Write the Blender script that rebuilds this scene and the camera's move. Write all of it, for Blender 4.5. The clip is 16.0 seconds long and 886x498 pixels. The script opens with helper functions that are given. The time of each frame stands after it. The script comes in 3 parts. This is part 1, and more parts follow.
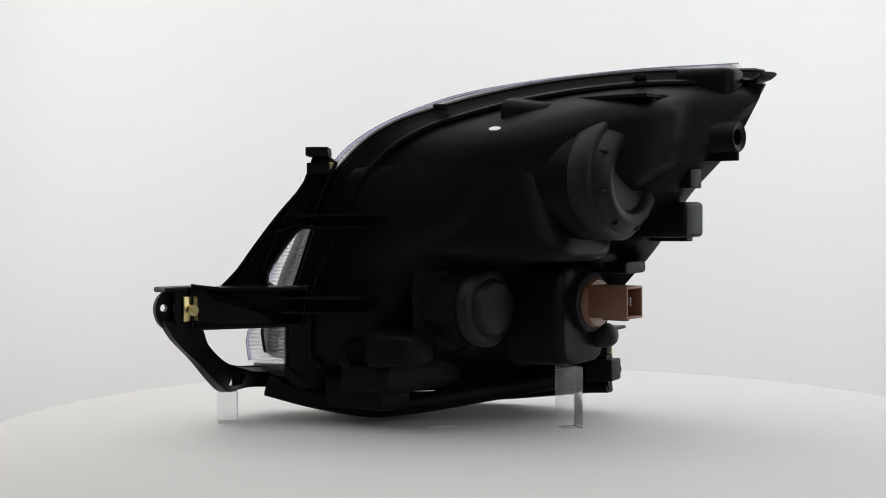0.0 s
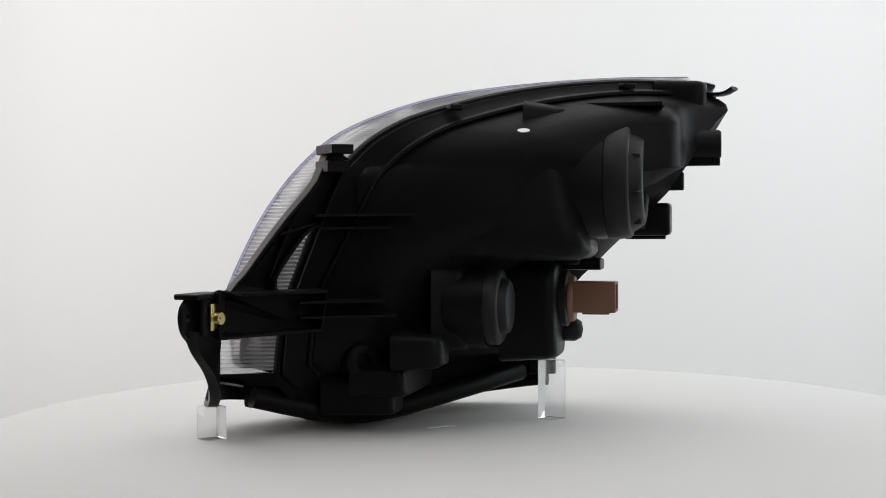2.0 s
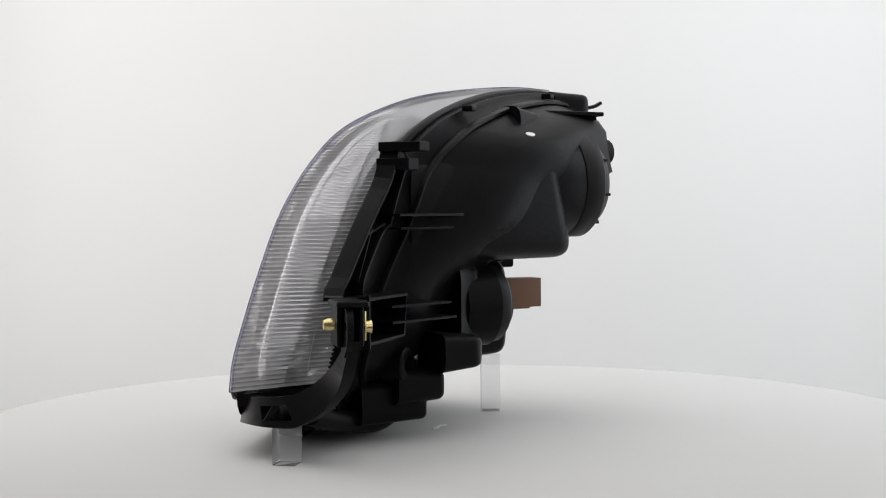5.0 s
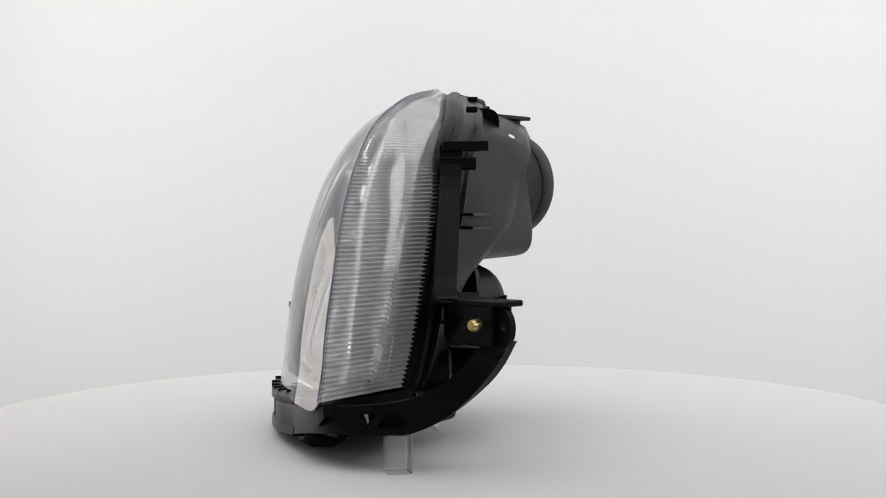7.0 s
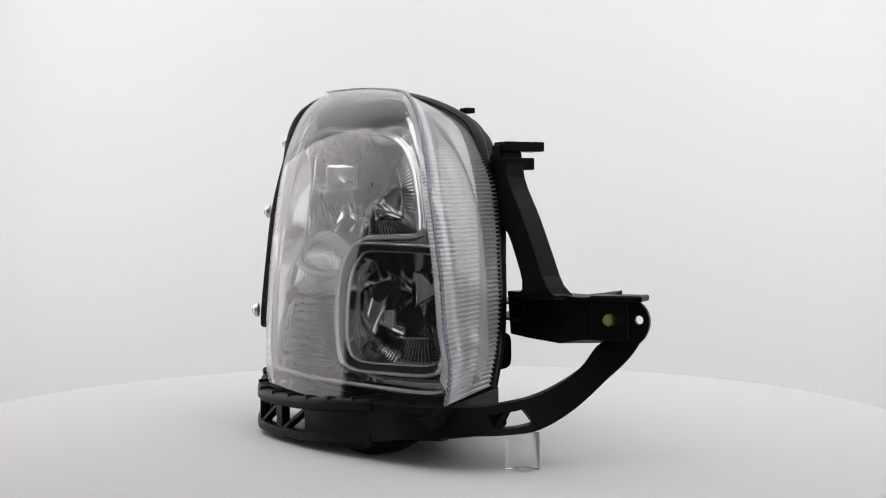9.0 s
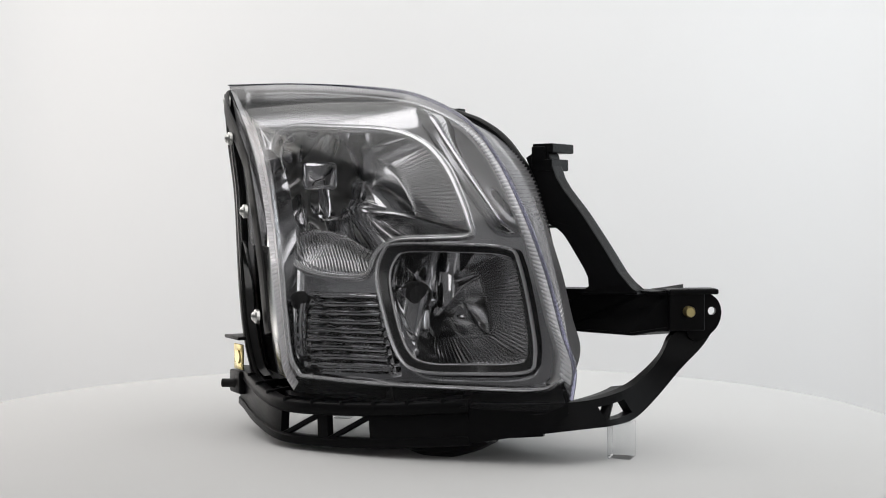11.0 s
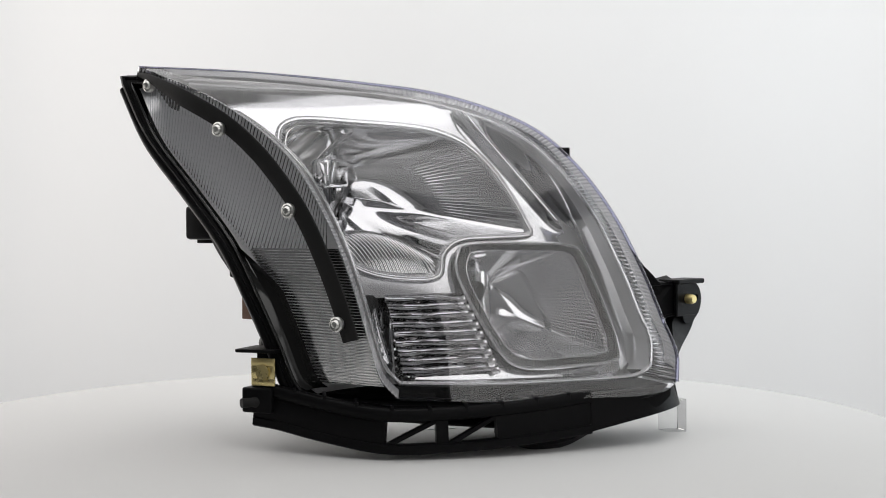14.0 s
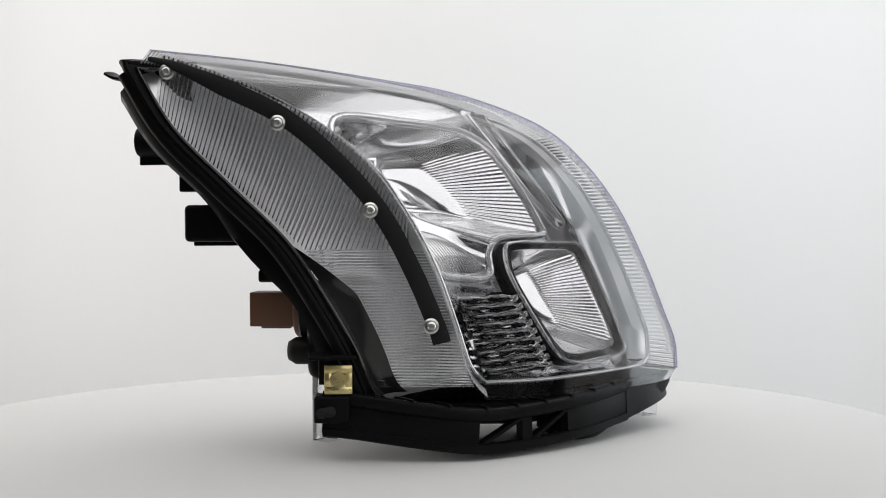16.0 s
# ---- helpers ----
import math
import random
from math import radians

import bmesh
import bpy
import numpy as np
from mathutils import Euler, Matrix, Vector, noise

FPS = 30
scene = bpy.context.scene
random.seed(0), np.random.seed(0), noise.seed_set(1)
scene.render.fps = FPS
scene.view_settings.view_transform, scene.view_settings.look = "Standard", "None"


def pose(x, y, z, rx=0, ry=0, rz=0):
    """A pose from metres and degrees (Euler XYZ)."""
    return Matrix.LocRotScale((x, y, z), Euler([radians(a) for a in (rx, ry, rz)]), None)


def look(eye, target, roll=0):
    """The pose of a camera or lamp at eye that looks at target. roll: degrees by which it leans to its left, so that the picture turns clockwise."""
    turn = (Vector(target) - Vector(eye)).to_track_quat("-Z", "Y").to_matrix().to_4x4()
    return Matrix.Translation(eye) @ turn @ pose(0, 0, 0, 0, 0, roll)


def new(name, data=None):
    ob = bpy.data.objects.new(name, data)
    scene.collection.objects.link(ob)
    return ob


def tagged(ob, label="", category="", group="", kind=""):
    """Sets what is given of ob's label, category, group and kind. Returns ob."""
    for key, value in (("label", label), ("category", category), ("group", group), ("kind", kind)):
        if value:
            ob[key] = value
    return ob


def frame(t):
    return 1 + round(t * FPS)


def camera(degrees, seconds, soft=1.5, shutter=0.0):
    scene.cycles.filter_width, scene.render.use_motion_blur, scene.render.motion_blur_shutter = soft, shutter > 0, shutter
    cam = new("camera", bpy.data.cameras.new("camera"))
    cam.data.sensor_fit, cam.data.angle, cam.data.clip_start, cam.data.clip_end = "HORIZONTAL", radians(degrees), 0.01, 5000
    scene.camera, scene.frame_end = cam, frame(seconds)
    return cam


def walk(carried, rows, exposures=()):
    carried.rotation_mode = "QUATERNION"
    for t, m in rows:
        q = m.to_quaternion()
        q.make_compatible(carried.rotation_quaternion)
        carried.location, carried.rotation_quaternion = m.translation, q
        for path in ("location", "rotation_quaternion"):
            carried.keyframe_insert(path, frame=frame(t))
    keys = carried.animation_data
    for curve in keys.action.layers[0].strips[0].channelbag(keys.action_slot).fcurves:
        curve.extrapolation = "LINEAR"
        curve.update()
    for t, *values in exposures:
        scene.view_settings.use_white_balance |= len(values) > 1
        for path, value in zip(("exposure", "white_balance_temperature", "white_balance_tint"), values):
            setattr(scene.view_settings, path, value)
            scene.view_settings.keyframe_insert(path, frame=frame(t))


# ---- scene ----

# ---- camera: fixed on a tripod before the turntable ----
RATE = 13.268                     # degrees a second
EYE = Vector((0.0, -1.2, 0.197))
AIM = EYE + Vector((math.sin(radians(0.097)) * math.cos(radians(1.597)), math.cos(radians(0.097)) * math.cos(radians(1.597)), -math.sin(radians(1.597))))
cam = camera(37.14, 16.0, soft=1.0)
walk(cam, [(0.0, look(EYE, AIM, -0.388)), (16.0, look(EYE, AIM, -0.388))])

# ---- world and lights ----
world = bpy.data.worlds.new("studio_dark")
world.use_nodes = True
world.node_tree.nodes["Background"].inputs[0].default_value = (0.8, 0.85, 0.9, 1)
world.node_tree.nodes["Background"].inputs[1].default_value = 0.05
scene.world = world
scene.view_settings.exposure = 0.0


def area(name, eye, target, sx, sy, watts, color=(1, 1, 1)):
    lamp = bpy.data.lights.new(name, "AREA")
    lamp.shape, lamp.size, lamp.size_y, lamp.energy, lamp.color = "RECTANGLE", sx, sy, watts, color
    ob = new(name, lamp)
    ob.matrix_basis = look(eye, target)
    return ob


area("softbox_top", (0, -0.1, 1.93), (0, -0.099, 0), 3.2, 3.4, 41, (1.0, 0.985, 0.975))
area("softbox_west", (-1.435, 1.02, 0.75), (0.0, 0.655, 0.68), 1.5, 2.1, 15.5, (1.0, 0.94, 0.895))
area("softbox_east", (1.62, 0.75, 0.55), (0, 1.05, 0.45), 1.1, 1.7, 14, (0.86, 0.945, 1.0))
area("softbox_front", (1.30, -1.65, 0.85), (0, 0, 0.35), 1.7, 1.4, 10, (1.0, 0.99, 0.98))


# ---- materials ----
def material(name, color, rough=0.5, metal=0.0, bump=0.0, scale=200.0, vary=0.0, coat=0.0, stain=6.0, spec=0.5):
    m = bpy.data.materials.new(name)
    m.use_nodes = True
    nt = m.node_tree
    b = nt.nodes["Principled BSDF"]
    b.inputs["Base Color"].default_value = (*color, 1)
    b.inputs["Roughness"].default_value = rough
    b.inputs["Metallic"].default_value = metal
    b.inputs["Coat Weight"].default_value = coat
    b.inputs["Specular IOR Level"].default_value = spec
    co = nt.nodes.new("ShaderNodeTexCoord")
    if vary:
        n1 = nt.nodes.new("ShaderNodeTexNoise")
        n1.inputs["Scale"].default_value = stain
        n1.inputs["Detail"].default_value = 8
        nt.links.new(co.outputs["Object"], n1.inputs["Vector"])
        ramp = nt.nodes.new("ShaderNodeMapRange")
        ramp.inputs[1].default_value, ramp.inputs[2].default_value = 0.3, 0.7
        ramp.inputs[3].default_value, ramp.inputs[4].default_value = rough - vary, rough + vary
        nt.links.new(n1.outputs["Fac"], ramp.inputs[0])
        nt.links.new(ramp.outputs[0], b.inputs["Roughness"])
        mix = nt.nodes.new("ShaderNodeMix")
        mix.data_type = "RGBA"
        mix.inputs[6].default_value = (*[c * (1 - vary) for c in color], 1)
        mix.inputs[7].default_value = (*[min(1, c * (1 + vary)) for c in color], 1)
        nt.links.new(n1.outputs["Fac"], mix.inputs[0])
        nt.links.new(mix.outputs[2], b.inputs["Base Color"])
    if bump:
        n2 = nt.nodes.new("ShaderNodeTexNoise")
        n2.inputs["Scale"].default_value = scale
        n2.inputs["Detail"].default_value = 4
        nt.links.new(co.outputs["Object"], n2.inputs["Vector"])
        bp = nt.nodes.new("ShaderNodeBump")
        bp.inputs["Strength"].default_value = bump
        bp.inputs["Distance"].default_value = 0.001
        nt.links.new(n2.outputs["Fac"], bp.inputs["Height"])
        nt.links.new(bp.outputs[0], b.inputs["Normal"])
    return m


def clear(name, tint, gloss_rough=0.02, haze=0.0, ior=1.5, bend=0.0):
    """Clear moulded plastic: it lets the light through, bent by its ribs where it has them, and mirrors by Fresnel."""
    m = bpy.data.materials.new(name)
    m.use_nodes = True
    nt = m.node_tree
    nt.nodes.remove(nt.nodes["Principled BSDF"])
    out = nt.nodes["Material Output"]
    tr = nt.nodes.new("ShaderNodeBsdfRefraction" if bend else "ShaderNodeBsdfTransparent")
    tr.inputs[0].default_value = (*tint, 1)
    if bend:
        tr.inputs["Roughness"].default_value = 0.0
        tr.inputs["IOR"].default_value = bend
    gl = nt.nodes.new("ShaderNodeBsdfGlossy")
    gl.inputs["Roughness"].default_value = gloss_rough
    fr = nt.nodes.new("ShaderNodeFresnel")
    fr.inputs["IOR"].default_value = ior
    mix = nt.nodes.new("ShaderNodeMixShader")
    base = tr
    if haze:
        df = nt.nodes.new("ShaderNodeBsdfTranslucent")
        df.inputs[0].default_value = (0.8, 0.8, 0.82, 1)
        d2 = nt.nodes.new("ShaderNodeBsdfDiffuse")
        d2.inputs[0].default_value = (0.8, 0.8, 0.82, 1)
        h0 = nt.nodes.new("ShaderNodeMixShader")
        h0.inputs[0].default_value = 0.85
        nt.links.new(df.outputs[0], h0.inputs[1])
        nt.links.new(d2.outputs[0], h0.inputs[2])
        base = nt.nodes.new("ShaderNodeMixShader")
        base.inputs[0].default_value = haze
        nt.links.new(tr.outputs[0], base.inputs[1])
        nt.links.new(h0.outputs[0], base.inputs[2])
    nt.links.new(fr.outputs[0], mix.inputs[0])
    nt.links.new(base.outputs[0], mix.inputs[1])
    nt.links.new(gl.outputs[0], mix.inputs[2])
    nt.links.new(mix.outputs[0], out.inputs[0])
    return m


WHITE = material("white_backdrop_paper", (0.86, 0.86, 0.86), 0.9, vary=0.02, stain=1.5)
TABLE = material("light_grey_matt_table", (0.52, 0.52, 0.515), 0.7, bump=0.05, scale=300, vary=0.03)
DARK = material("grey_studio_wall", (0.20, 0.20, 0.203), 0.9, vary=0.1, stain=2)
BLACK = material("black_moulded_plastic", (0.0055, 0.0055, 0.006), 0.36, bump=0.25, scale=900, vary=0.08, stain=14, spec=0.065)
BLACKMATT = material("black_matt_plastic", (0.012, 0.012, 0.012), 0.6, bump=0.3, scale=700, vary=0.1, stain=20, spec=0.2)
RUBBER = material("black_rubber_cap", (0.008, 0.008, 0.0085), 0.5, bump=0.1, scale=500, vary=0.1, stain=20, spec=0.2)
AMBER = material("brown_amber_plastic", (0.16, 0.075, 0.04), 0.45, bump=0.1, scale=600, vary=0.1, stain=25)
SILVER = material("matt_aluminised_plastic", (0.80, 0.80, 0.81), 0.30, 0.85, vary=0.03, stain=9)
FLUTED = material("aluminised_reflector", (0.84, 0.84, 0.85), 0.085, 1.0)
CHROME = material("chrome_plating", (0.88, 0.88, 0.89), 0.03, 1.0)
SATIN = material("satin_aluminised_plastic", (0.78, 0.78, 0.79), 0.09, 1.0)
STEEL = material("zinc_screw_steel", (0.6, 0.6, 0.58), 0.3, 1.0)
BRASS = material("yellow_passivated_steel", (0.62, 0.52, 0.25), 0.35, 1.0, vary=0.15, stain=60)
CLEAR = clear("clear_lens_plastic", (0.97, 0.97, 0.975), 0.0, ior=1.5)
RIBBED = clear("ribbed_lens_plastic", (0.93, 0.93, 0.94), 0.04, 0.08, 1.55, 1.10)
FLANK = clear("ribbed_flank_plastic", (0.93, 0.93, 0.94), 0.05, 0.40, 1.55)
EDGE = clear("lens_edge_bluish", (0.68, 0.68, 0.80), 0.05, 0.04)
TRIM = material("bright_chrome_trim", (0.94, 0.94, 0.95), 0.07, 0.75)
STRIPE = clear("ribbed_stripe_plastic", (0.92, 0.92, 0.93), 0.03, 0.40, 1.6)
OPTICS = material("rippled_chrome_optics", (0.88, 0.88, 0.89), 0.03, 1.0, bump=0.2, scale=110)
GLOSSBLACK = material("glossy_black_seal", (0.02, 0.02, 0.02), 0.12)
WHITEPAINT = material("white_paint_mark", (0.75, 0.75, 0.75), 0.5)
ACRYL = clear("clear_acrylic", (0.98, 0.985, 0.985), 0.02, 0.12, 1.3)


# ---- mesh helpers ----
def part(name, bm, mat, parent=None, label="", smooth=True, shadow=True):
    """One mesh object from a bmesh, under its thing or part."""
    me = bpy.data.meshes.new(name)
    bmesh.ops.recalc_face_normals(bm, faces=bm.faces[:])
    bm.to_mesh(me)
    bm.free()
    for poly in me.polygons:
        poly.use_smooth = smooth
    if smooth:
        me.set_sharp_from_angle(angle=radians(50))
    me.materials.append(mat)
    ob = new(name, me)
    if parent is not None:
        ob.parent = parent
    if label:
        ob["label"] = label
    if not shadow:
        ob.visible_shadow = False
    return ob


def spline(points, n):
    """n points on a Catmull-Rom curve through the points, evenly by length."""
    p = [Vector(q) for q in points]
    p = [p[0] * 2 - p[1]] + p + [p[-1] * 2 - p[-2]]
    dense = []
    for i in range(1, len(p) - 2):
        for k in range(16):
            t = k / 16
            a, b, c, d = p[i - 1], p[i], p[i + 1], p[i + 2]
            dense.append(0.5 * (2 * b + (c - a) * t + (2 * a - 5 * b + 4 * c - d) * t * t + (3 * b - a - 3 * c + d) * t ** 3))
    dense.append(p[-2])
    ln = [0.0]
    for a, b in zip(dense, dense[1:]):
        ln.append(ln[-1] + (b - a).length)
    out, k = [], 0
    for i in range(n):
        s = ln[-1] * i / (n - 1)
        while k < len(dense) - 2 and ln[k + 1] < s:
            k += 1
        seg = ln[k + 1] - ln[k]
        out.append(dense[k].lerp(dense[k + 1], (s - ln[k]) / seg if seg > 0 else 0))
    return out


def grid(rows, closed=False, bm=None):
    """A sheet through rows of points."""
    bm = bm or bmesh.new()
    vs = [[bm.verts.new(q) for q in r] for r in rows]
    for a, b in zip(vs, vs[1:]):
        m = len(a)
        for i in range(m if closed else m - 1):
            j = (i + 1) % m
            bm.faces.new((a[i], a[j], b[j], b[i]))
    return bm


def loft(loops, caps=(True, True), bm=None):
    """A skin over closed loops of equal count, with its ends filled."""
    bm = bm or bmesh.new()
    vs = [[bm.verts.new(q) for q in r] for r in loops]
    for a, b in zip(vs, vs[1:]):
        m = len(a)
        for i in range(m):
            j = (i + 1) % m
            bm.faces.new((a[i], a[j], b[j], b[i]))
    for end, flag in ((vs[0], caps[0]), (vs[-1], caps[1])):
        if flag:
            c = bm.verts.new(sum((v.co for v in end), Vector()) / len(end))
            for i in range(len(end)):
                bm.faces.new((end[i], end[(i + 1) % len(end)], c))
    return bm


def sweep(path, w, h, closed=False, up=Vector((0, 1, 0)), bm=None, bevel=0.25):
    """A bar of width w and height h (along up) with broken edges, along a path."""
    bm = bm or bmesh.new()
    n = len(path)
    ws = w if isinstance(w, (list, tuple)) else [w] * n
    c = bevel
    prof = [(-0.5, -0.5 + c), (-0.5, 0.5 - c), (-0.5 + c, 0.5), (0.5 - c, 0.5), (0.5, 0.5 - c), (0.5, -0.5 + c), (0.5 - c, -0.5), (-0.5 + c, -0.5)]
    loops = []
    for i, q in enumerate(path):
        a = path[(i - 1) % n] if closed or i > 0 else q
        b = path[(i + 1) % n] if closed or i < n - 1 else q
        t = (b - a).normalized()
        u = up(q) if callable(up) else up
        side = t.cross(u).normalized()
        u2 = side.cross(t).normalized()
        loops.append([q + side * (x * ws[i]) + u2 * (y * h) for x, y in prof])
    if closed:
        loops.append(loops[0])
        return loft(loops, (False, False), bm)
    return loft(loops, (True, True), bm)


def lathe(profile, m=Matrix.Identity(4), seg=40, bm=None):
    """Turns (radius, height) pairs about the local z axis."""
    loops = []
    for r, z in profile:
        loops.append([m @ Vector((max(r, 1e-5) * math.cos(2 * math.pi * i / seg), max(r, 1e-5) * math.sin(2 * math.pi * i / seg), z)) for i in range(seg)])
    return loft(loops, (True, True), bm)


def block(x0, x1, y0, y1, z0, z1, r=0.004, m=Matrix.Identity(4), seg=3, taper=0.0, bm=None):
    """A box with rounded edges."""
    b2 = bmesh.new()
    bmesh.ops.create_cube(b2, size=1.0)
    for v in b2.verts:
        k = 1 - taper * (0.5 - v.co.y)
        v.co = Vector(((x0 + x1) / 2 + v.co.x * (x1 - x0) * k, (y0 + y1) / 2 + v.co.y * (y1 - y0), (z0 + z1) / 2 + v.co.z * (z1 - z0) * k))
    if r:
        bmesh.ops.bevel(b2, geom=b2.edges[:], offset=r, segments=seg, profile=0.5, affect="EDGES", clamp_overlap=True)
    bmesh.ops.transform(b2, matrix=m, verts=b2.verts[:])
    if bm is None:
        return b2
    me = bpy.data.meshes.new("tmp")
    b2.to_mesh(me)
    b2.free()
    bm.from_mesh(me)
    bpy.data.meshes.remove(me)
    return bm


# ---- the setting ----
def setting():
    bm = bmesh.new()
    plan = [Vector((-1.7, 0.30, 0)), Vector((-1.7, 1.2, 0))]
    plan += [Vector((-0.9 - 0.8 * math.cos(a), 1.2 + 0.8 * math.sin(a), 0)) for a in np.linspace(0.1, math.pi / 2, 12)]
    plan += [Vector((0.9 + 0.8 * math.sin(a), 1.2 + 0.8 * math.cos(a), 0)) for a in np.linspace(0, math.pi / 2 - 0.1, 12)]
    plan += [Vector((1.7, 1.2, 0)), Vector((1.7, -0.25, 0))]
    loops = []
    for k, q in enumerate(plan):
        a, b = plan[max(0, k - 1)], plan[min(len(plan) - 1, k + 1)]
        t = (b - a).normalized()
        o = q + Vector((-t.y, t.x, 0)) * 0.03
        loops.append([q + Vector((0, 0, -0.75)), q + Vector((0, 0, 2.0)), o + Vector((0, 0, 2.0)), o + Vector((0, 0, -0.75))])
    loft(loops, (True, True), bm)
    tagged(part("backdrop", bm, WHITE), "seamless white paper backdrop curving round the turntable", "backdrop", kind="structure")
    tagged(part("ceiling", block(-2.4, 2.4, -2.6, 2.4, 2.0, 2.05, 0), WHITE, smooth=False), "white studio ceiling", "ceiling", kind="structure")
    tagged(part("floor", block(-2.4, 2.4, -2.6, 2.4, -0.8, -0.75, 0), DARK, smooth=False), "grey studio floor", "floor", kind="structure")
    tagged(part("wall_south", block(-2.4, 2.4, -2.6, -2.55, -0.75, 2.0, 0), DARK, smooth=False), "grey studio wall behind the camera", "wall", kind="structure")
    for name, x in (("wall_west", -2.4), ("wall_east", 2.35)):
        tagged(part(name, block(x, x + 0.05, -2.55, 2.4, -0.75, 2.0, 0), DARK, smooth=False), "grey studio side wall", "wall", kind="structure")


def turntable():
    base = new("turntable")
    tagged(base, "round white motorised turntable with a matt top", "turntable")
    part("disc", lathe([(0.0, -0.03), (0.461, -0.03), (0.465, -0.026), (0.465, -0.003), (0.462, 0.0), (0.0, 0.0)], Matrix.Translation((0.040, 0.003, 0)), seg=160), TABLE, base)
    for k, (x, y, l) in enumerate(((0.004, 0.006, 0.010), (-0.006, 0.004, 0.006), (0.012, 0.003, 0.004))):
        part("scuff", block(x - l, x + l, y - 0.0016, y + 0.0016, 0.0, 0.0007, 0.0003, seg=1), WHITEPAINT, base)
    part("pedestal", lathe([(0.0, -0.745), (0.26, -0.745), (0.26, -0.72), (0.12, -0.70), (0.12, -0.035), (0.0, -0.035)], seg=64), TABLE, base)
    return base


# ---- the headlight: local x to its inboard side, y to its front, z up ----
FWD = Vector((-0.769, 0.639, 0.0))      # the way the beams point
SIDE = Vector((0.639, 0.769, 0.0))
APEX = (0.269, -0.011, 0.329)
ARC = [APEX, (0.211, 0.040, 0.302), (0.164, 0.076, 0.270), (0.131, 0.100, 0.236), (0.106, 0.118, 0.191), (0.088, 0.131, 0.146), (0.074, 0.140, 0.097), (0.064, 0.145, 0.063), (0.050, 0.148, 0.047)]
BOT = [ARC[-1], (-0.02, 0.145, 0.044), (-0.11, 0.130, 0.043), (-0.172, 0.111, 0.043), (-0.190, 0.104, 0.052)]
OUTB = [BOT[-1], (-0.191, 0.100, 0.076), (-0.180, 0.098, 0.103), (-0.163, 0.092, 0.147), (-0.138, 0.085, 0.197), (-0.106, 0.073, 0.241), (-0.068, 0.058, 0.273),
        (-0.003, 0.032, 0.299), (0.067, 0.007, 0.3125), (0.17, -0.006, 0.324), APEX]
R_IN = [(0.276, -0.030, 0.314), (0.253, -0.010, 0.265), (0.218, 0.021, 0.219), (0.184, 0.055, 0.1735), (0.161, 0.077, 0.128), (0.143, 0.091, 0.088), (0.130, 0.0945, 0.056), (0.115, 0.096, 0.044)]
R_BOT = [R_IN[-1], (0.05, 0.085, 0.040), (-0.06, 0.062, 0.040), (-0.125, 0.044, 0.043), (-0.147, 0.0365, 0.058)]
R_OUT = [R_BOT[-1], (-0.146, 0.029, 0.09), (-0.142, 0.024, 0.12), (-0.131, 0.018, 0.154), (-0.114, 0.009, 0.20), (-0.092, 0.003, 0.240), (-0.04, -0.009, 0.272), (0.061, -0.0175, 0.300),
         (0.17, -0.028, 0.313), R_IN[0]]
NA, NB, NC = 60, 40, 100


def ring(a, b, c):
    return spline(a, NA)[:-1] + spline(b, NB)[:-1] + spline(c, NC)[:-1]


def shifted(loop, k, dy):
    """A loop shrunk to k about its middle and moved dy along y."""
    c = sum(loop, Vector()) / len(loop)
    return [Vector((c.x + (q.x - c.x) * k, q.y + dy, c.z + (q.z - c.z) * k)) for q in loop]


def fsz(f, s, z):
    """A place from its distance along the beam, across it and its height."""
    return FWD * f + SIDE * s + Vector((0, 0, z))


TURN = Matrix(((SIDE.x, FWD.x, 0, 0), (SIDE.y, FWD.y, 0, 0), (0, 0, 1, 0), (0, 0, 0, 1)))   # maps (s, f, z)


def back_axis(f, s, z):
    """A pose whose z axis points back along the beam."""
    m = Matrix.Identity(4)
    b = -FWD
    x = SIDE
    y = b.cross(x)
    for i in range(3):
        m[i][0], m[i][1], m[i][2] = x[i], y[i], b[i]
    m.translation = fsz(f, s, z)
    return m


_o, _a = spline(OUTB, 200), spline(ARC, 200)[::-1]
OZ, OX, OY = [q.z for q in _o], [q.x for q in _o], [q.y for q in _o]
AZ, AX, AY = [q.z for q in _a], [q.x for q in _a], [q.y for q in _a]


def bez_y(x, z):
    """The bezel's surface, kept behind the lens."""
    xo, yo, xa, ya = np.interp(z, OZ, OX), np.interp(z, OZ, OY), np.interp(z, AZ, AX), np.interp(z, AZ, AY)
    k = max(0.0, min(1.0, (x - xo) / max(0.01, xa - xo)))
    lim = yo + (ya - yo) * k - 0.010
    y = bez_base(x, z)
    h = max(0.0, min(1.0, 0.5 + (lim - y) / 0.024))
    return float(lim + (y - lim) * h - 0.012 * h * (1 - h))


def bez_base(x, z):
    return 0.1573 + 0.2736 * x - 0.4853 * z - 0.6501 * x * x - 0.266 * x * z + 0.2503 * z * z


def inside(x, z, poly):
    c = False
    for a, b in zip(poly, poly[1:] + poly[:1]):
        if (a[1] > z) != (b[1] > z) and x < (b[0] - a[0]) * (z - a[1]) / (b[1] - a[1]) + a[0]:
            c = not c
    return c


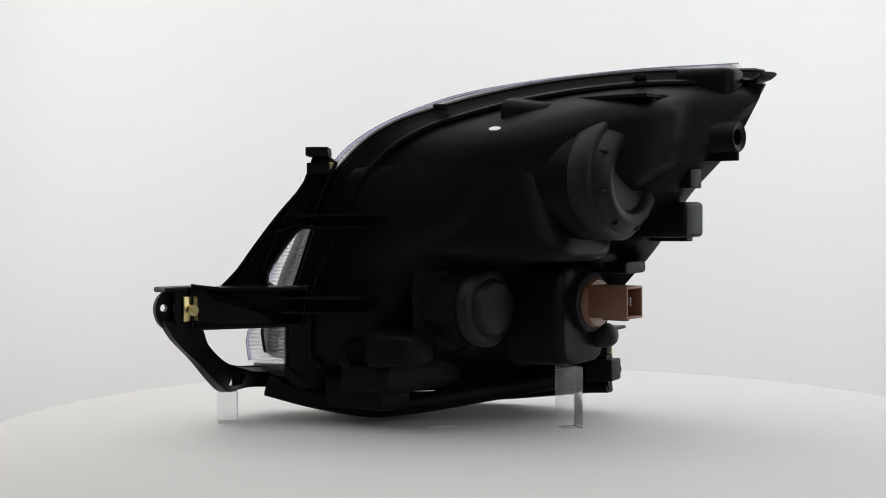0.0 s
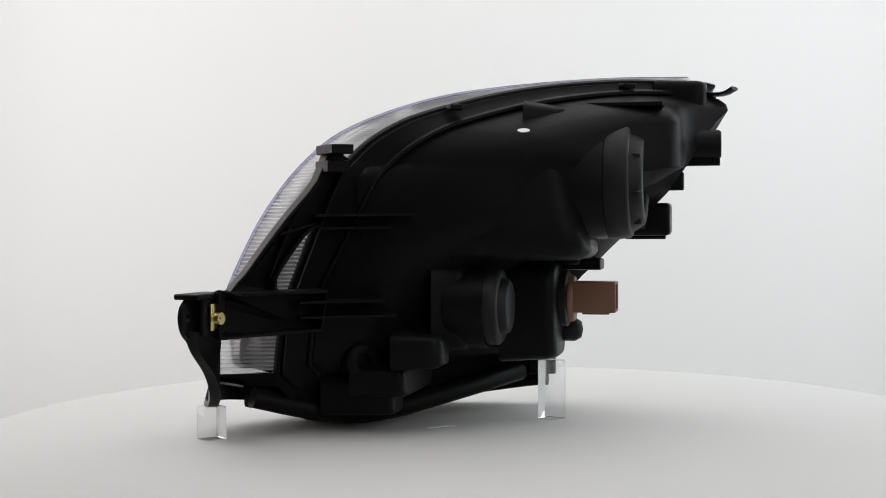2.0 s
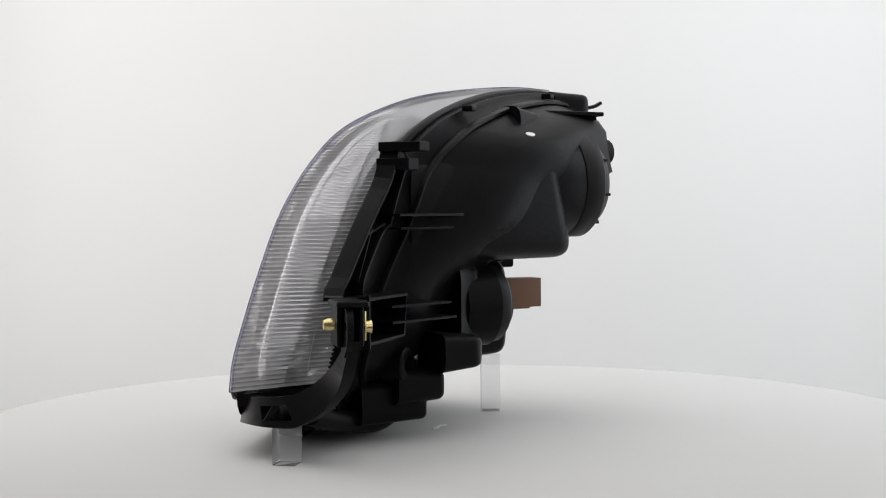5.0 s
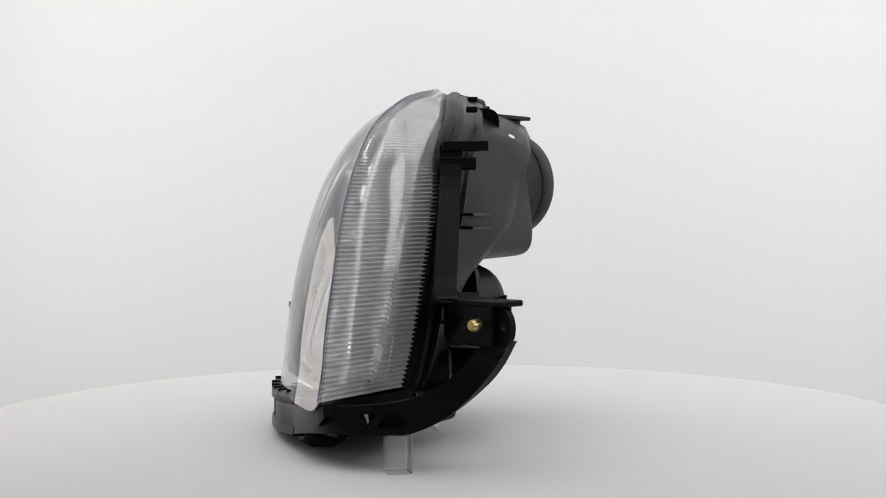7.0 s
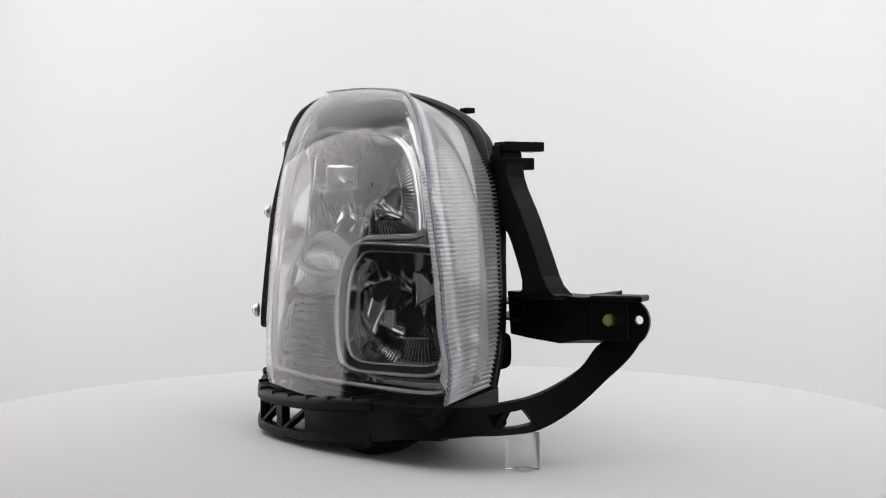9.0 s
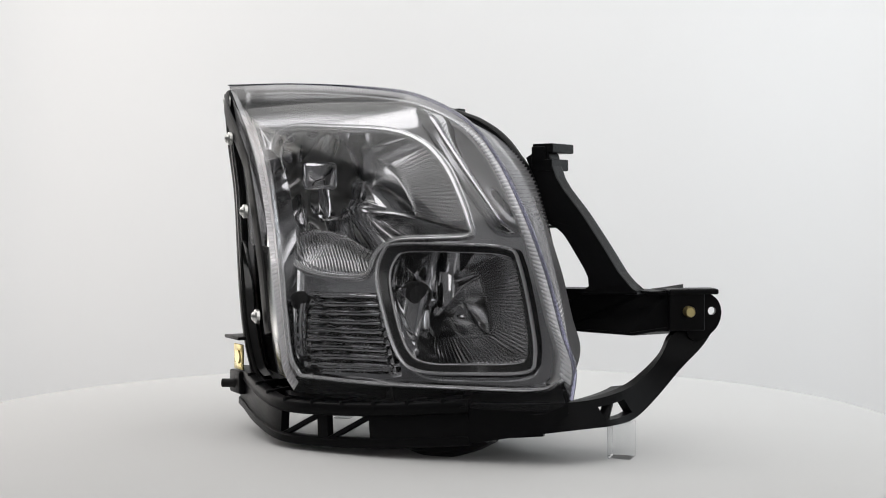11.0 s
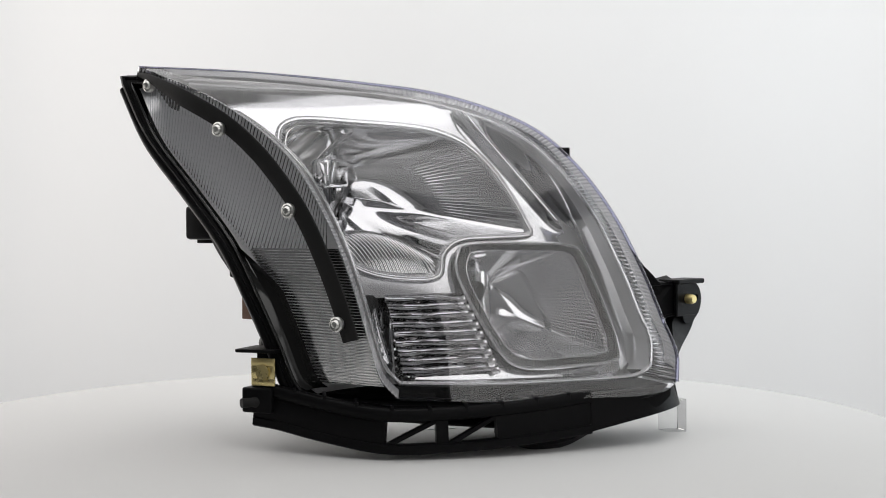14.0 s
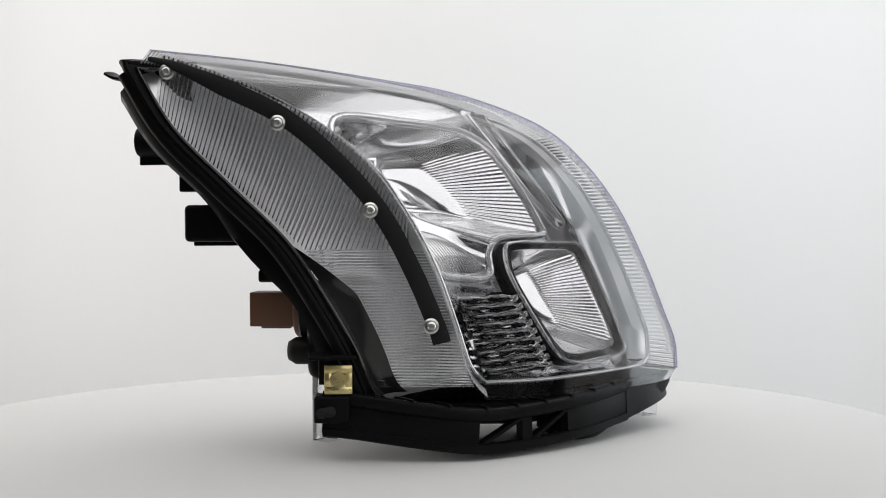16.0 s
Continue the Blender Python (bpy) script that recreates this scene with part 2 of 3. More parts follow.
def on_bezel(pts, n, d=0.0):
    """A closed smooth loop on the bezel's surface through (x, z) pairs."""
    p = [Vector((x, 0, z)) for x, z in pts]
    loop = spline(p[-2:] + p + p[:2], n * 2)
    a = min(range(n), key=lambda i: (loop[i] - p[0]).length)
    b = max(range(n, 2 * n), key=lambda i: -(loop[i] - p[0]).length)
    seg = loop[a:b]
    out = spline(seg, n + 1)[:-1]
    return [Vector((q.x, bez_y(q.x, q.z) - d, q.z)) for q in out]


UPPER = [(0.132, 0.276), (0.074, 0.274), (0.019, 0.269), (-0.013, 0.258), (-0.036, 0.239), (-0.054, 0.214), (-0.068, 0.188), (-0.070, 0.177), (-0.037, 0.175), (-0.008, 0.173), (0.007, 0.162),
         (0.013, 0.143), (0.045, 0.142), (0.076, 0.149), (0.098, 0.166), (0.114, 0.196), (0.128, 0.227), (0.144, 0.257)]
LOWER = [(-0.015, 0.170), (-0.063, 0.170), (-0.107, 0.167), (-0.120, 0.154), (-0.138, 0.107), (-0.145, 0.080), (-0.140, 0.069), (-0.099, 0.067), (-0.058, 0.068), (-0.038, 0.080), (-0.017, 0.115), (-0.004, 0.145), (-0.005, 0.163)]


def corrugated(a, b, count, amp, steps=5, per=6, bm=None):
    """A ribbed sheet between two polylines of equal count; the ribs run from a to b."""
    n = count * per
    ra, rb = spline(a, n + 1), spline(b, n + 1)
    rows = []
    for i in range(n + 1):
        p, q = ra[i], rb[i]
        t = (ra[min(n, i + 1)] - ra[max(0, i - 1)]).normalized()
        nrm = t.cross((q - p).normalized())
        o = nrm * (amp * math.sin(math.pi * (i % per) / per))
        rows.append([p.lerp(q, k / steps) + o * (math.sin(math.pi * min(1, max(0, k / steps * 0.96 + 0.02))) ** 0.3) for k in range(steps + 1)])
    return grid(rows, bm=bm)


def headlight_lens(base, e, r):
    arc, bot, outb = spline(ARC, 40), spline(BOT, 24), spline(OUTB, 63)
    left, top = outb[:40], outb[39:][::-1]
    rows = []
    for i in range(40):
        v = i / 39
        rr = []
        for j in range(24):
            u = j / 23
            p = arc[39 - i].lerp(left[i], u) + bot[j].lerp(top[j], v) - (arc[39] * (1 - u) * (1 - v) + left[0] * u * (1 - v) + arc[0] * (1 - u) * v + left[39] * u * v)
            p = p + Vector((-0.3, 0.9, 0.25)) * (0.010 * 16 * u * (1 - u) * v * (1 - v))
            rr.append(p)
        rows.append(rr)
    thick = grid(rows)
    thick.normal_update()
    thick.verts.ensure_lookup_table()
    inward = [v.normal * (-0.0026 if v.normal.y > 0 else 0.0026) for v in thick.verts]
    grid([[q + inward[24 * i + j] for j, q in enumerate(rr)] for i, rr in enumerate(rows)], bm=thick)
    lens = part("lens", thick, CLEAR, base, "clear plastic front lens", shadow=False)
    # flanks: outboard and top ribs run from the front edge back to the housing
    eo, ro = spline(OUTB, 100), spline(R_OUT, 100)
    part("ribbed_flank", corrugated(eo[:62], ro[:62], 96, 0.0026), FLANK, lens, "ribbed clear outboard flank", shadow=False)
    part("top_flank", corrugated(eo[61:], ro[61:], 80, 0.0015, 3), FLANK, lens, shadow=False)
    part("bottom_flank", grid([[a.lerp(b, k / 3) for a, b in zip(spline(BOT, 40), spline(R_BOT, 40))] for k in range(4)]), CLEAR, lens, shadow=False)
    # inboard flank: upright ribs above, level ribs below
    ai, ri = spline(ARC, 160), spline(R_IN, 160)

    def cut(curve, axis, val):
        for a, b in zip(curve, curve[1:]):
            if (a[axis] - val) * (b[axis] - val) <= 0 and a[axis] != b[axis]:
                return a.lerp(b, (val - a[axis]) / (b[axis] - a[axis]))
        return None
    zc = 0.168
    pa, pr = [], []
    for i in range(70):
        x = 0.262 - (0.262 - 0.105) * i / 69
        a, b = cut(ai, 0, x), cut(ri, 0, x)
        if a is None or a.z < zc + 0.004:
            break
        if b is None or b.z < zc:
            h0, h1 = cut(ri, 2, zc), cut(ai, 2, zc)
            b = h0.lerp(h1, max(0, min(1, (h0.x - x) / (h0.x - h1.x))))
        pa.append(a)
        pr.append(b)
    part("inboard_flank_upper", corrugated(pa, pr, 62, 0.0023, 6), RIBBED, lens, "clear inboard flank with upright ribs", shadow=False)
    pa, pr = [], []
    for i in range(40):
        z = zc - (zc - 0.058) * i / 39
        pa.append(cut(ai, 2, z))
        pr.append(cut(ri, 2, z))
    part("inboard_flank_lower", corrugated(pa, pr, 46, 0.0020, 6), RIBBED, lens, "clear inboard flank with level ribs", shadow=False)
    # moulded edge and the ribbed stripe inside it
    part("lens_edge", sweep(outb, [0.0034 - 0.0022 * min(1.0, max(0.0, (i - 38) / 14)) for i in range(63)], 0.0030), EDGE, lens, "bluish clear lens edge", shadow=False)
    c = sum(e, Vector()) / len(e)
    inner = [q.lerp(c, 0.055) + Vector((0, 0.002, 0)) for q in outb[1:-2]]
    outer = [q.lerp(c, 0.010) + Vector((0, 0.001, 0)) for q in outb[1:-2]]
    part("edge_stripe", corrugated(outer, inner, 150, 0.0012, 2), STRIPE, lens, "fine ribbed stripe along the lens edge", shadow=False)
    inner = [q.lerp(c, 0.050) + Vector((0, -0.001, 0)) for q in arc[2:]]
    outer = [q.lerp(c, 0.008) + Vector((0, 0.001, 0)) for q in arc[2:]]
    part("arc_stripe", corrugated(outer, inner, 105, 0.0012, 2), STRIPE, lens, shadow=False)


def headlight_inside(base, e, r):
    c = sum(e, Vector()) / len(e)
    # chrome frame line behind the lens edge
    fr = []
    for q in e:
        p = q.lerp(c, 0.085)
        k = max(0.0, min(1.0, (0.06 - q.x) / 0.24))
        fr.append(Vector((p.x, q.y - 0.006 - 0.012 * k, p.z)))
    bezel = new("bezel")
    bezel.parent = base
    bezel["label"] = "chromed reflector bezel behind the lens"
    part("frame", sweep(fr, 0.0040, 0.006, True, bevel=0.42), TRIM, bezel)
    # walls from the frame down to the plate and out to the rim
    down = [Vector((q.x, min(q.y - 0.004, bez_y(q.x, q.z)), q.z)) for q in shifted(fr, 0.985, 0)]
    slant = [q + Vector((0.018 * max(0.0, min(1.0, (-0.05 - q.x) / 0.05)), 0, 0)) for q in down]
    part("frame_wall", grid([fr, slant], True), SATIN, bezel)
    back = shifted(r, 0.975, 0.004)
    wall = [[a.lerp(b, t) + Vector((0, -0.010 * math.sin(math.pi * t), 0)) for a, b in zip(fr, back)] for t in (0, 0.15, 0.4, 0.7, 1)]
    part("inboard_wall", grid([w[:NA] for w in wall]), SILVER, bezel, "aluminised inboard side reflector")
    half = [[a.lerp(b, t) + Vector((0, -0.010 * math.sin(math.pi * t), 0)) for a, b in zip(fr, back)] for t in (0, 0.1, 0.25, 0.4, 0.52)]
    part("outboard_wall", grid([[q + Vector((0.009 * (1 if q.x < -0.03 else 0), 0.004, 0)) if 0 < k < 4 else q for q in w[NA + NB - 3:] + w[:1]] for k, w in enumerate(half)]), SILVER, bezel, "aluminised outboard side reflector")
    part("bottom_wall", grid([w[NA - 1:NA + NB - 2] for w in wall]), GLOSSBLACK, bezel, "glossy black lining along the lens foot")
    low = [i for i in range(NA - 1) if r[i].z < 0.172]
    part("lining", grid([[(fr[i].lerp(back[i], 1 - 0.27 * t * min(1, (0.174 - r[i].z) / 0.05)) + Vector((0.004, 0.004 - 0.008 * math.sin(math.pi * t), 0))) for i in low] for t in (1, 0.7, 0.35, 0)]), GLOSSBLACK, bezel, "glossy black lining beside the turn signal")
    # plate with its openings
    up, lo = on_bezel(UPPER, 160, 0.001), on_bezel(LOWER, 120, 0.001)
    turn = [(0.073, 0.128), (0.000, 0.128), (-0.010, 0.110), (-0.030, 0.078), (-0.030, 0.064), (0.054, 0.062)]
    fp = [(q.x, q.z) for q in shifted(down, 1.012, 0)]
    h1, h2 = [(q.x, q.z) for q in up], [(q.x, q.z) for q in lo]
    bm = bmesh.new()
    st = 0.0022
    vs = {}
    nx, nz = int(0.42 / st), int(0.28 / st)

    def vert(i, j):
        if (i, j) not in vs:
            x, z = -0.195 + i * st, 0.05 + j * st
            # a raised roll along the upper opening's outboard side and a hollow panel beyond it
            d = 0.0
            if x < 0.0 and z > 0.178:
                w = min(1, (z - 0.178) / 0.01)
                d = -0.010 * w * math.exp(-((x + 0.021 + (0.272 - z) * 0.85 + 0.006) / 0.008) ** 2)
            vs[(i, j)] = bm.verts.new((x, bez_y(x, z) - d, z))
        return vs[(i, j)]
    for i in range(nx):
        for j in range(nz):
            x, z = -0.195 + (i + 0.5) * st, 0.05 + (j + 0.5) * st
            if inside(x, z, fp) and not inside(x, z, h1) and not inside(x, z, h2) and not inside(x, z, turn):
                bm.faces.new((vert(i, j), vert(i + 1, j), vert(i + 1, j + 1), vert(i, j + 1)))
    rims = [spline([Vector((x, 0, z)) for x, z in lp + lp[:1]], 700) for lp in (fp, h1, h2)]
    for v in [v for v in bm.verts if v.is_boundary]:
        q = min((p for rim in rims for p in rim), key=lambda p: (p.x - v.co.x) ** 2 + (p.z - v.co.z) ** 2)
        if (q.x - v.co.x) ** 2 + (q.z - v.co.z) ** 2 < 0.0034 ** 2:
            v.co = (q.x, bez_y(q.x, q.z), q.z)
    part("plate", bm, SATIN, bezel, "smooth aluminised bezel plate")
    part("upper_trim", sweep([q + Vector((0, 0.002, 0)) for q in up], 0.0066, 0.0075, True, bevel=0.42), TRIM, bezel, "chrome rim of the upper reflector")
    part("lower_trim", sweep([q + Vector((0, 0.012, 0)) for q in lo], 0.0028, 0.006, True, bevel=0.42), TRIM, bezel, "chrome rim of the lower reflector")
    part("lower_sleeve", grid([[q + Vector((0, 0.012, 0)) for q in lo], lo, [q - Vector((0, 0.01, 0)) for q in lo]], True), BLACK, bezel, "black sleeve round the lower reflector")
    ins = shifted(lo, 0.88, 0.006)
    part("lower_band", grid([[q + Vector((0, 0.011, 0)) for q in lo], [q + Vector((0, 0.003, 0)) for q in ins]], True), GLOSSBLACK, bezel, "glossy black band round the low beam")
    part("lower_line", sweep(ins, 0.0022, 0.003, True), TRIM, bezel)

    def smooth(a, b, v):
        v = max(0.0, min(1.0, (v - a) / (b - a)))
        return v * v * (3 - 2 * v)

    def bucket(name, loop, aim, depth, rib_x, rib_z, per, flute_s, label):
        """A parabolic bowl from its rim back along the beam: ribbed outboard and low walls, upright facets on its inboard back."""
        loops = []
        for k in range(33):
            t = (k / 32) ** 1.3
            sc = math.sqrt(max(0.0, 1 - t * 0.97))
            lp = []
            for i, q in enumerate(loop):
                p = aim + (q - aim) * sc
                p = p - FWD * (depth * t) + (FWD * ((q - aim).dot(FWD)) * (sc - 1) * -0.4)
                w = max(smooth(rib_x, rib_x - 0.010, q.x), smooth(rib_z, rib_z - 0.006, q.z))
                w *= smooth(0.01, 0.03, t) * (1 - smooth(0.62, 0.66, t))
                p = p - (q - aim).normalized() * (w * (0.0012 + 0.0012 * abs(math.sin(math.pi * i / per))))
                c = (p - aim).dot(SIDE)
                g = smooth(flute_s, flute_s + 0.006, c) * smooth(0.12, 0.3, t)
                p = p + FWD * (g * 0.0026 * abs(math.sin(math.pi * c / 0.0175)))
                lp.append(p)
            loops.append(lp)
        return part(name, loft(loops, (False, True)), FLUTED, bezel, label)
    ca = sum(up, Vector()) / len(up)
    bucket("upper_reflector", on_bezel(UPPER, 640, 0.001), ca - FWD * 0.01, 0.068, -0.014, 0.150, 5, 0.004, "fluted chrome high beam reflector")
    cb = sum(lo, Vector()) / len(lo)
    bucket("lower_reflector", shifted(on_bezel(LOWER, 520, 0.001), 0.88, 0.006), cb - FWD * 0.005, 0.060, -0.092, 0.075, 5, 0.016, "fluted chrome low beam reflector")
    part("upper_line", sweep(shifted(up, 0.945, -0.005), 0.0016, 0.002, True), TRIM, bezel)
    # ribbed swell across the lower part of the upper reflector
    rows = []
    for i in range(35 * 6 + 1):
        u = i / (35 * 6)
        x = 0.102 - 0.108 * u
        q = Vector((x, bez_y(x, 0.148) - 0.004, 0.1475))
        row = []
        for k in range(13):
            v = k / 12
            h = 0.036 * math.sin(math.pi * (0.06 + 0.88 * u)) ** 0.7 * math.sin(math.pi * 0.72 * v) ** 0.8
            row.append(q - FWD * (0.052 * v) + SIDE * (0.010 * v) + Vector((0, 0, h + 0.0011 * abs(math.sin(math.pi * i / 6)) - 0.002)))
        rows.append(row)
    part("ribbed_shelf", grid(rows), FLUTED, bezel, "ribbed chrome swell")
    # bulb shields
    p = Vector((0.101, bez_y(0.101, 0.231) - 0.024, 0.231))
    sh = part("bulb_shield", block(-0.0155, 0.0155, -0.010, 0.010, -0.0125, 0.0125, 0.004, Matrix.Translation(p) @ TURN, 2), CHROME, base, "polished box shaped bulb shield")
    part("shield_stem", sweep(spline([p + Vector((0, -0.005, -0.010)), p + Vector((0.004, -0.012, -0.035)), p - FWD * 0.03 + Vector((0, 0, -0.055))], 10), 0.012, 0.004), CHROME, sh)
    part("bulb", lathe([(0.0, 0.0), (0.008, 0.002), (0.009, 0.03), (0.013, 0.034), (0.013, 0.05), (0.0, 0.05)], Matrix.Translation(p - FWD * 0.012) @ back_axis(0, 0, 0)), STEEL, sh)
    q = Vector((-0.026, bez_y(-0.026, 0.126) - 0.022, 0.126))
    sh2 = part("bulb_tip", lathe([(0.0, -0.002), (0.009, -0.002), (0.0115, 0.001), (0.0115, 0.018), (0.008, 0.02), (0.008, 0.045), (0.0, 0.045)], Matrix.Translation(q) @ back_axis(0, 0, 0)), BLACKMATT, base, "black painted bulb tip")
    part("shield_column", block(-0.010, 0.010, -0.012, 0.012, -0.050, -0.012, 0.003, Matrix.Translation(q - FWD * 0.012) @ TURN), CHROME, sh2)
    part("reflector_post", block(-0.013, 0.013, -0.010, 0.010, -0.040, 0.030, 0.008, Matrix.Translation(q - FWD * 0.020 - SIDE * 0.034) @ TURN), CHROME, bezel)
    # turn signal optics: level prisms with stepped ends
    opt = new("turn_signal_optics")
    opt.parent = base
    opt["label"] = "corrugated clear turn signal optics"
    for k in range(9):
        z0 = 0.126 - k * 0.0072
        x1 = -0.004 - 0.0032 * k
        path = [Vector((x, bez_y(x, z0) + 0.004 * math.sin((x + 0.05) * 26) + 0.0008 * math.sin(x * 190 + k * 1.1), z0 + 0.0003 * math.sin(x * 120 + k))) for x in np.linspace(0.058 - 0.0016 * k, x1, 25)]
        part("prism", sweep(path, 0.0071, 0.010, bevel=0.42), OPTICS, opt)
        part("prism_end", block(-0.004, 0.004, -0.005, 0.004, -0.0030, 0.0030, 0.0012, Matrix.Translation(path[-1] + Vector((-0.003, 0.0, -0.002))) @ pose(0, 0, 0, 0, 20, 0)), CHROME, opt)
    col = [Vector((x, bez_y(x, z) - 0.003, z)) for x, z in ((0.068, 0.127), (0.067, 0.115), (0.064, 0.100), (0.060, 0.086), (0.056, 0.074))]
    part("signal_column", sweep(spline(col, 24), 0.0075, 0.008, bevel=0.42), CHROME, opt, "chrome column beside the prisms")
    part("signal_bulb", lathe([(0.0, -0.001), (0.006, 0.0), (0.0085, 0.003), (0.0085, 0.014), (0.0, 0.014)], Matrix.Translation((0.0665, bez_y(0.0665, 0.121) + 0.001, 0.121)) @ back_axis(0, 0, 0), 24), BLACKMATT, opt, "black bulb end")
    rows = [[Vector((0.078 - 0.112 * u, bez_y(0.078 - 0.112 * u, 0.132 - 0.072 * v) - 0.020 + 0.003 * math.sin(u * 31), 0.132 - 0.072 * v)) for u in np.linspace(0, 1, 30)] for v in np.linspace(0, 1, 6)]
    part("backing", grid(rows), SATIN, opt)
    # black strip with four screws under the inboard flank
    sc = [Vector(v) for v in ((0.257, -0.002, 0.311), (0.190, 0.062, 0.268), (0.134, 0.109, 0.199), (0.096, 0.137, 0.108))]
    way = spline([(0.268, -0.014, 0.322), (0.254, 0.002, 0.316), (0.222, 0.032, 0.297), (0.185, 0.062, 0.273), (0.155, 0.086, 0.241), (0.126, 0.109, 0.199), (0.105, 0.124, 0.152), (0.090, 0.135, 0.108), (0.086, 0.137, 0.094)], 50)
    out = Vector((0.55, 0.83, 0.0))
    strip = part("trim_strip", sweep([q + out * (0.0014 + 0.006 * max(0.0, math.sin(math.pi * min(1.0, i / 24)))) for i, q in enumerate(way)], [0.004 + 0.0105 * min(1, i / 10) for i in range(50)], 0.004, up=out), BLACKMATT, base, "black curved trim strip with screws")
    for k, q in enumerate(sc):
        q = q + out * (0.0, 0.004, 0.0, 0.0)[k]
        rot = out.to_track_quat("Z", "Y").to_matrix().to_4x4()
        part("screw", lathe([(0.0, -0.002), (0.0062, -0.002), (0.0062, 0.0008), (0.0048, 0.0018), (0.0042, 0.0012), (0.0038, 0.003), (0.0024, 0.004), (0.0016, 0.0026), (0.0, 0.0026)], Matrix.Translation(q + out * 0.0042) @ rot, 20), STEEL, strip, "zinc plated screw")


def headlight_housing(base, e, r):
    # the shell's edge lies inside the lens on the outboard side
    r = [q + Vector((0.011 * max(0.0, min(1.0, (-0.03 - q.x) / 0.06)), 0, 0)) for q in r]

    def back(k, dy):
        return shifted(r, k, dy)
    def soft(t):
        t = max(0.0, min(1.0, t))
        return t * t * (3 - 2 * t)

    def deep(k, d):
        """The rim's loop shrunk to k and pushed back along the beam, deepest behind the high beam."""
        out = []
        for q in shifted(r, k, -0.010):
            g = 0.42 + 0.58 * soft((q.z - 0.12) / 0.07) * soft((q.x + 0.17) / 0.13) * soft((0.20 - q.x) / 0.12)
            out.append(q - FWD * (d * g))
        return out
    shell = part("housing", loft([back(1.0, 0.010), back(1.032, 0.008), back(1.038, 0.0), back(1.030, -0.008), back(0.985, -0.010), deep(0.965, 0.014), deep(0.94, 0.022), deep(0.925, 0.045), deep(0.88, 0.080), deep(0.83, 0.104), deep(0.74, 0.113), deep(0.4, 0.116)], (False, True)),
                 BLACK, base, "black moulded plastic rear housing")
    part("rim_bead", sweep(back(1.045, 0.003), 0.006, 0.010, True, bevel=0.3), BLACK, shell)
    part("rim_flange", sweep([q + Vector((0.007, 0.000, -0.003)) for q in spline(R_IN, 50)], 0.012, 0.012, up=Vector((0.5, 0.85, 0)), bevel=0.3), BLACK, shell)
    part("seal_groove", sweep(back(1.006, 0.011), 0.0025, 0.004, True), GLOSSBLACK, shell, "glossy black sealing lip")

    def tub(name, f0, f1, s0, s1, z0, z1, r0, grow=0.0, mat=BLACK, lean=0.0, label="", tilt=0.0, drop=0.0, rake=0.0):
        """A rounded box along the beam from f0 back to f1; grow: how much wider it is at its front; lean: shift of its front to -s."""
        loops = []
        cs, cz, hs, hz = (s0 + s1) / 2, (z0 + z1) / 2, (s1 - s0) / 2, (z1 - z0) / 2
        steps = [(f0, grow, 1.0)]
        for a in np.linspace(0, math.pi / 2, 7):
            steps.append((f1 + r0 * (1 - math.sin(a)), -r0 * (1 - math.cos(a)), (r0 / abs(f0 - f1)) * (1 - math.sin(a))))
        for f, g, sh in steps:
            lp = []
            for i in range(80):
                a = 2 * math.pi * i / 80
                ca, sa = math.cos(a), math.sin(a)
                n = 5.0
                kx = abs(ca) ** (2 / n) * (1 if ca >= 0 else -1)
                kz = abs(sa) ** (2 / n) * (1 if sa >= 0 else -1)
                lp.append(fsz(f + tilt * kz * hz * (1 - sh) - rake * sh * (kx + 1) * hs, cs + kx * (hs + g) - lean * sh, cz + kz * (hz + g * 0.4) - drop * sh * max(0.0, -kx) * max(0.0, kz)))
            loops.append(lp)
        return part(name, loft(loops, (rake == 0.0, True)), mat, shell, label)
    tub("lamp_bulge", 0.060, -0.124, -0.022, 0.090, 0.153, 0.270, 0.020, 0.002, lean=0.040, tilt=0.22, drop=0.035, rake=0.9)
    tub("upper_ledge", -0.078, -0.118, 0.008, 0.085, 0.250, 0.293, 0.014, 0.010, lean=0.010)
    tub("low_bulge", 0.0, -0.028, -0.030, 0.050, 0.072, 0.153, 0.012, 0.010)
    tub("low_box", 0.03, -0.014, -0.062, -0.018, 0.060, 0.090, 0.014, 0.006)
    tub("socket_body", -0.045, -0.098, 0.045, 0.126, 0.057, 0.150, 0.012, 0.006)
    tub("under_body", 0.07, 0.022, -0.055, 0.06, 0.032, 0.062, 0.008, 0.004)
    tub("skirt", 0.10, 0.035, -0.045, 0.0, 0.016, 0.05, 0.006, 0.004)
    tub("side_lug", -0.08, -0.134, 0.10, 0.136, 0.140, 0.151, 0.002)
    tub("step_lug", -0.06, -0.115, 0.085, 0.120, 0.146, 0.162, 0.004)
    rl = deep(0.955, 0.020)
    part("step_bead", sweep(rl[NA + NB - 4:NA + NB + 90], 0.006, 0.010, up=Vector((0.3, 1, 0)), bevel=0.3), BLACK, shell)
    part("screw_boss", lathe([(0.016, -0.02), (0.016, 0.010), (0.013, 0.012), (0.008, 0.012), (0.007, 0.004), (0.0, 0.004)], Matrix.Translation((-0.078, 0.008, 0.066)) @ pose(0, 0, 0, 90, 0, 0), 28), BLACK, shell)
    # big round cap
    part("cap_tube", lathe([(0.052, 0.0), (0.052, 0.052), (0.049, 0.056), (0.0, 0.056)], back_axis(-0.095, 0.036, 0.224), 64), BLACK, shell)
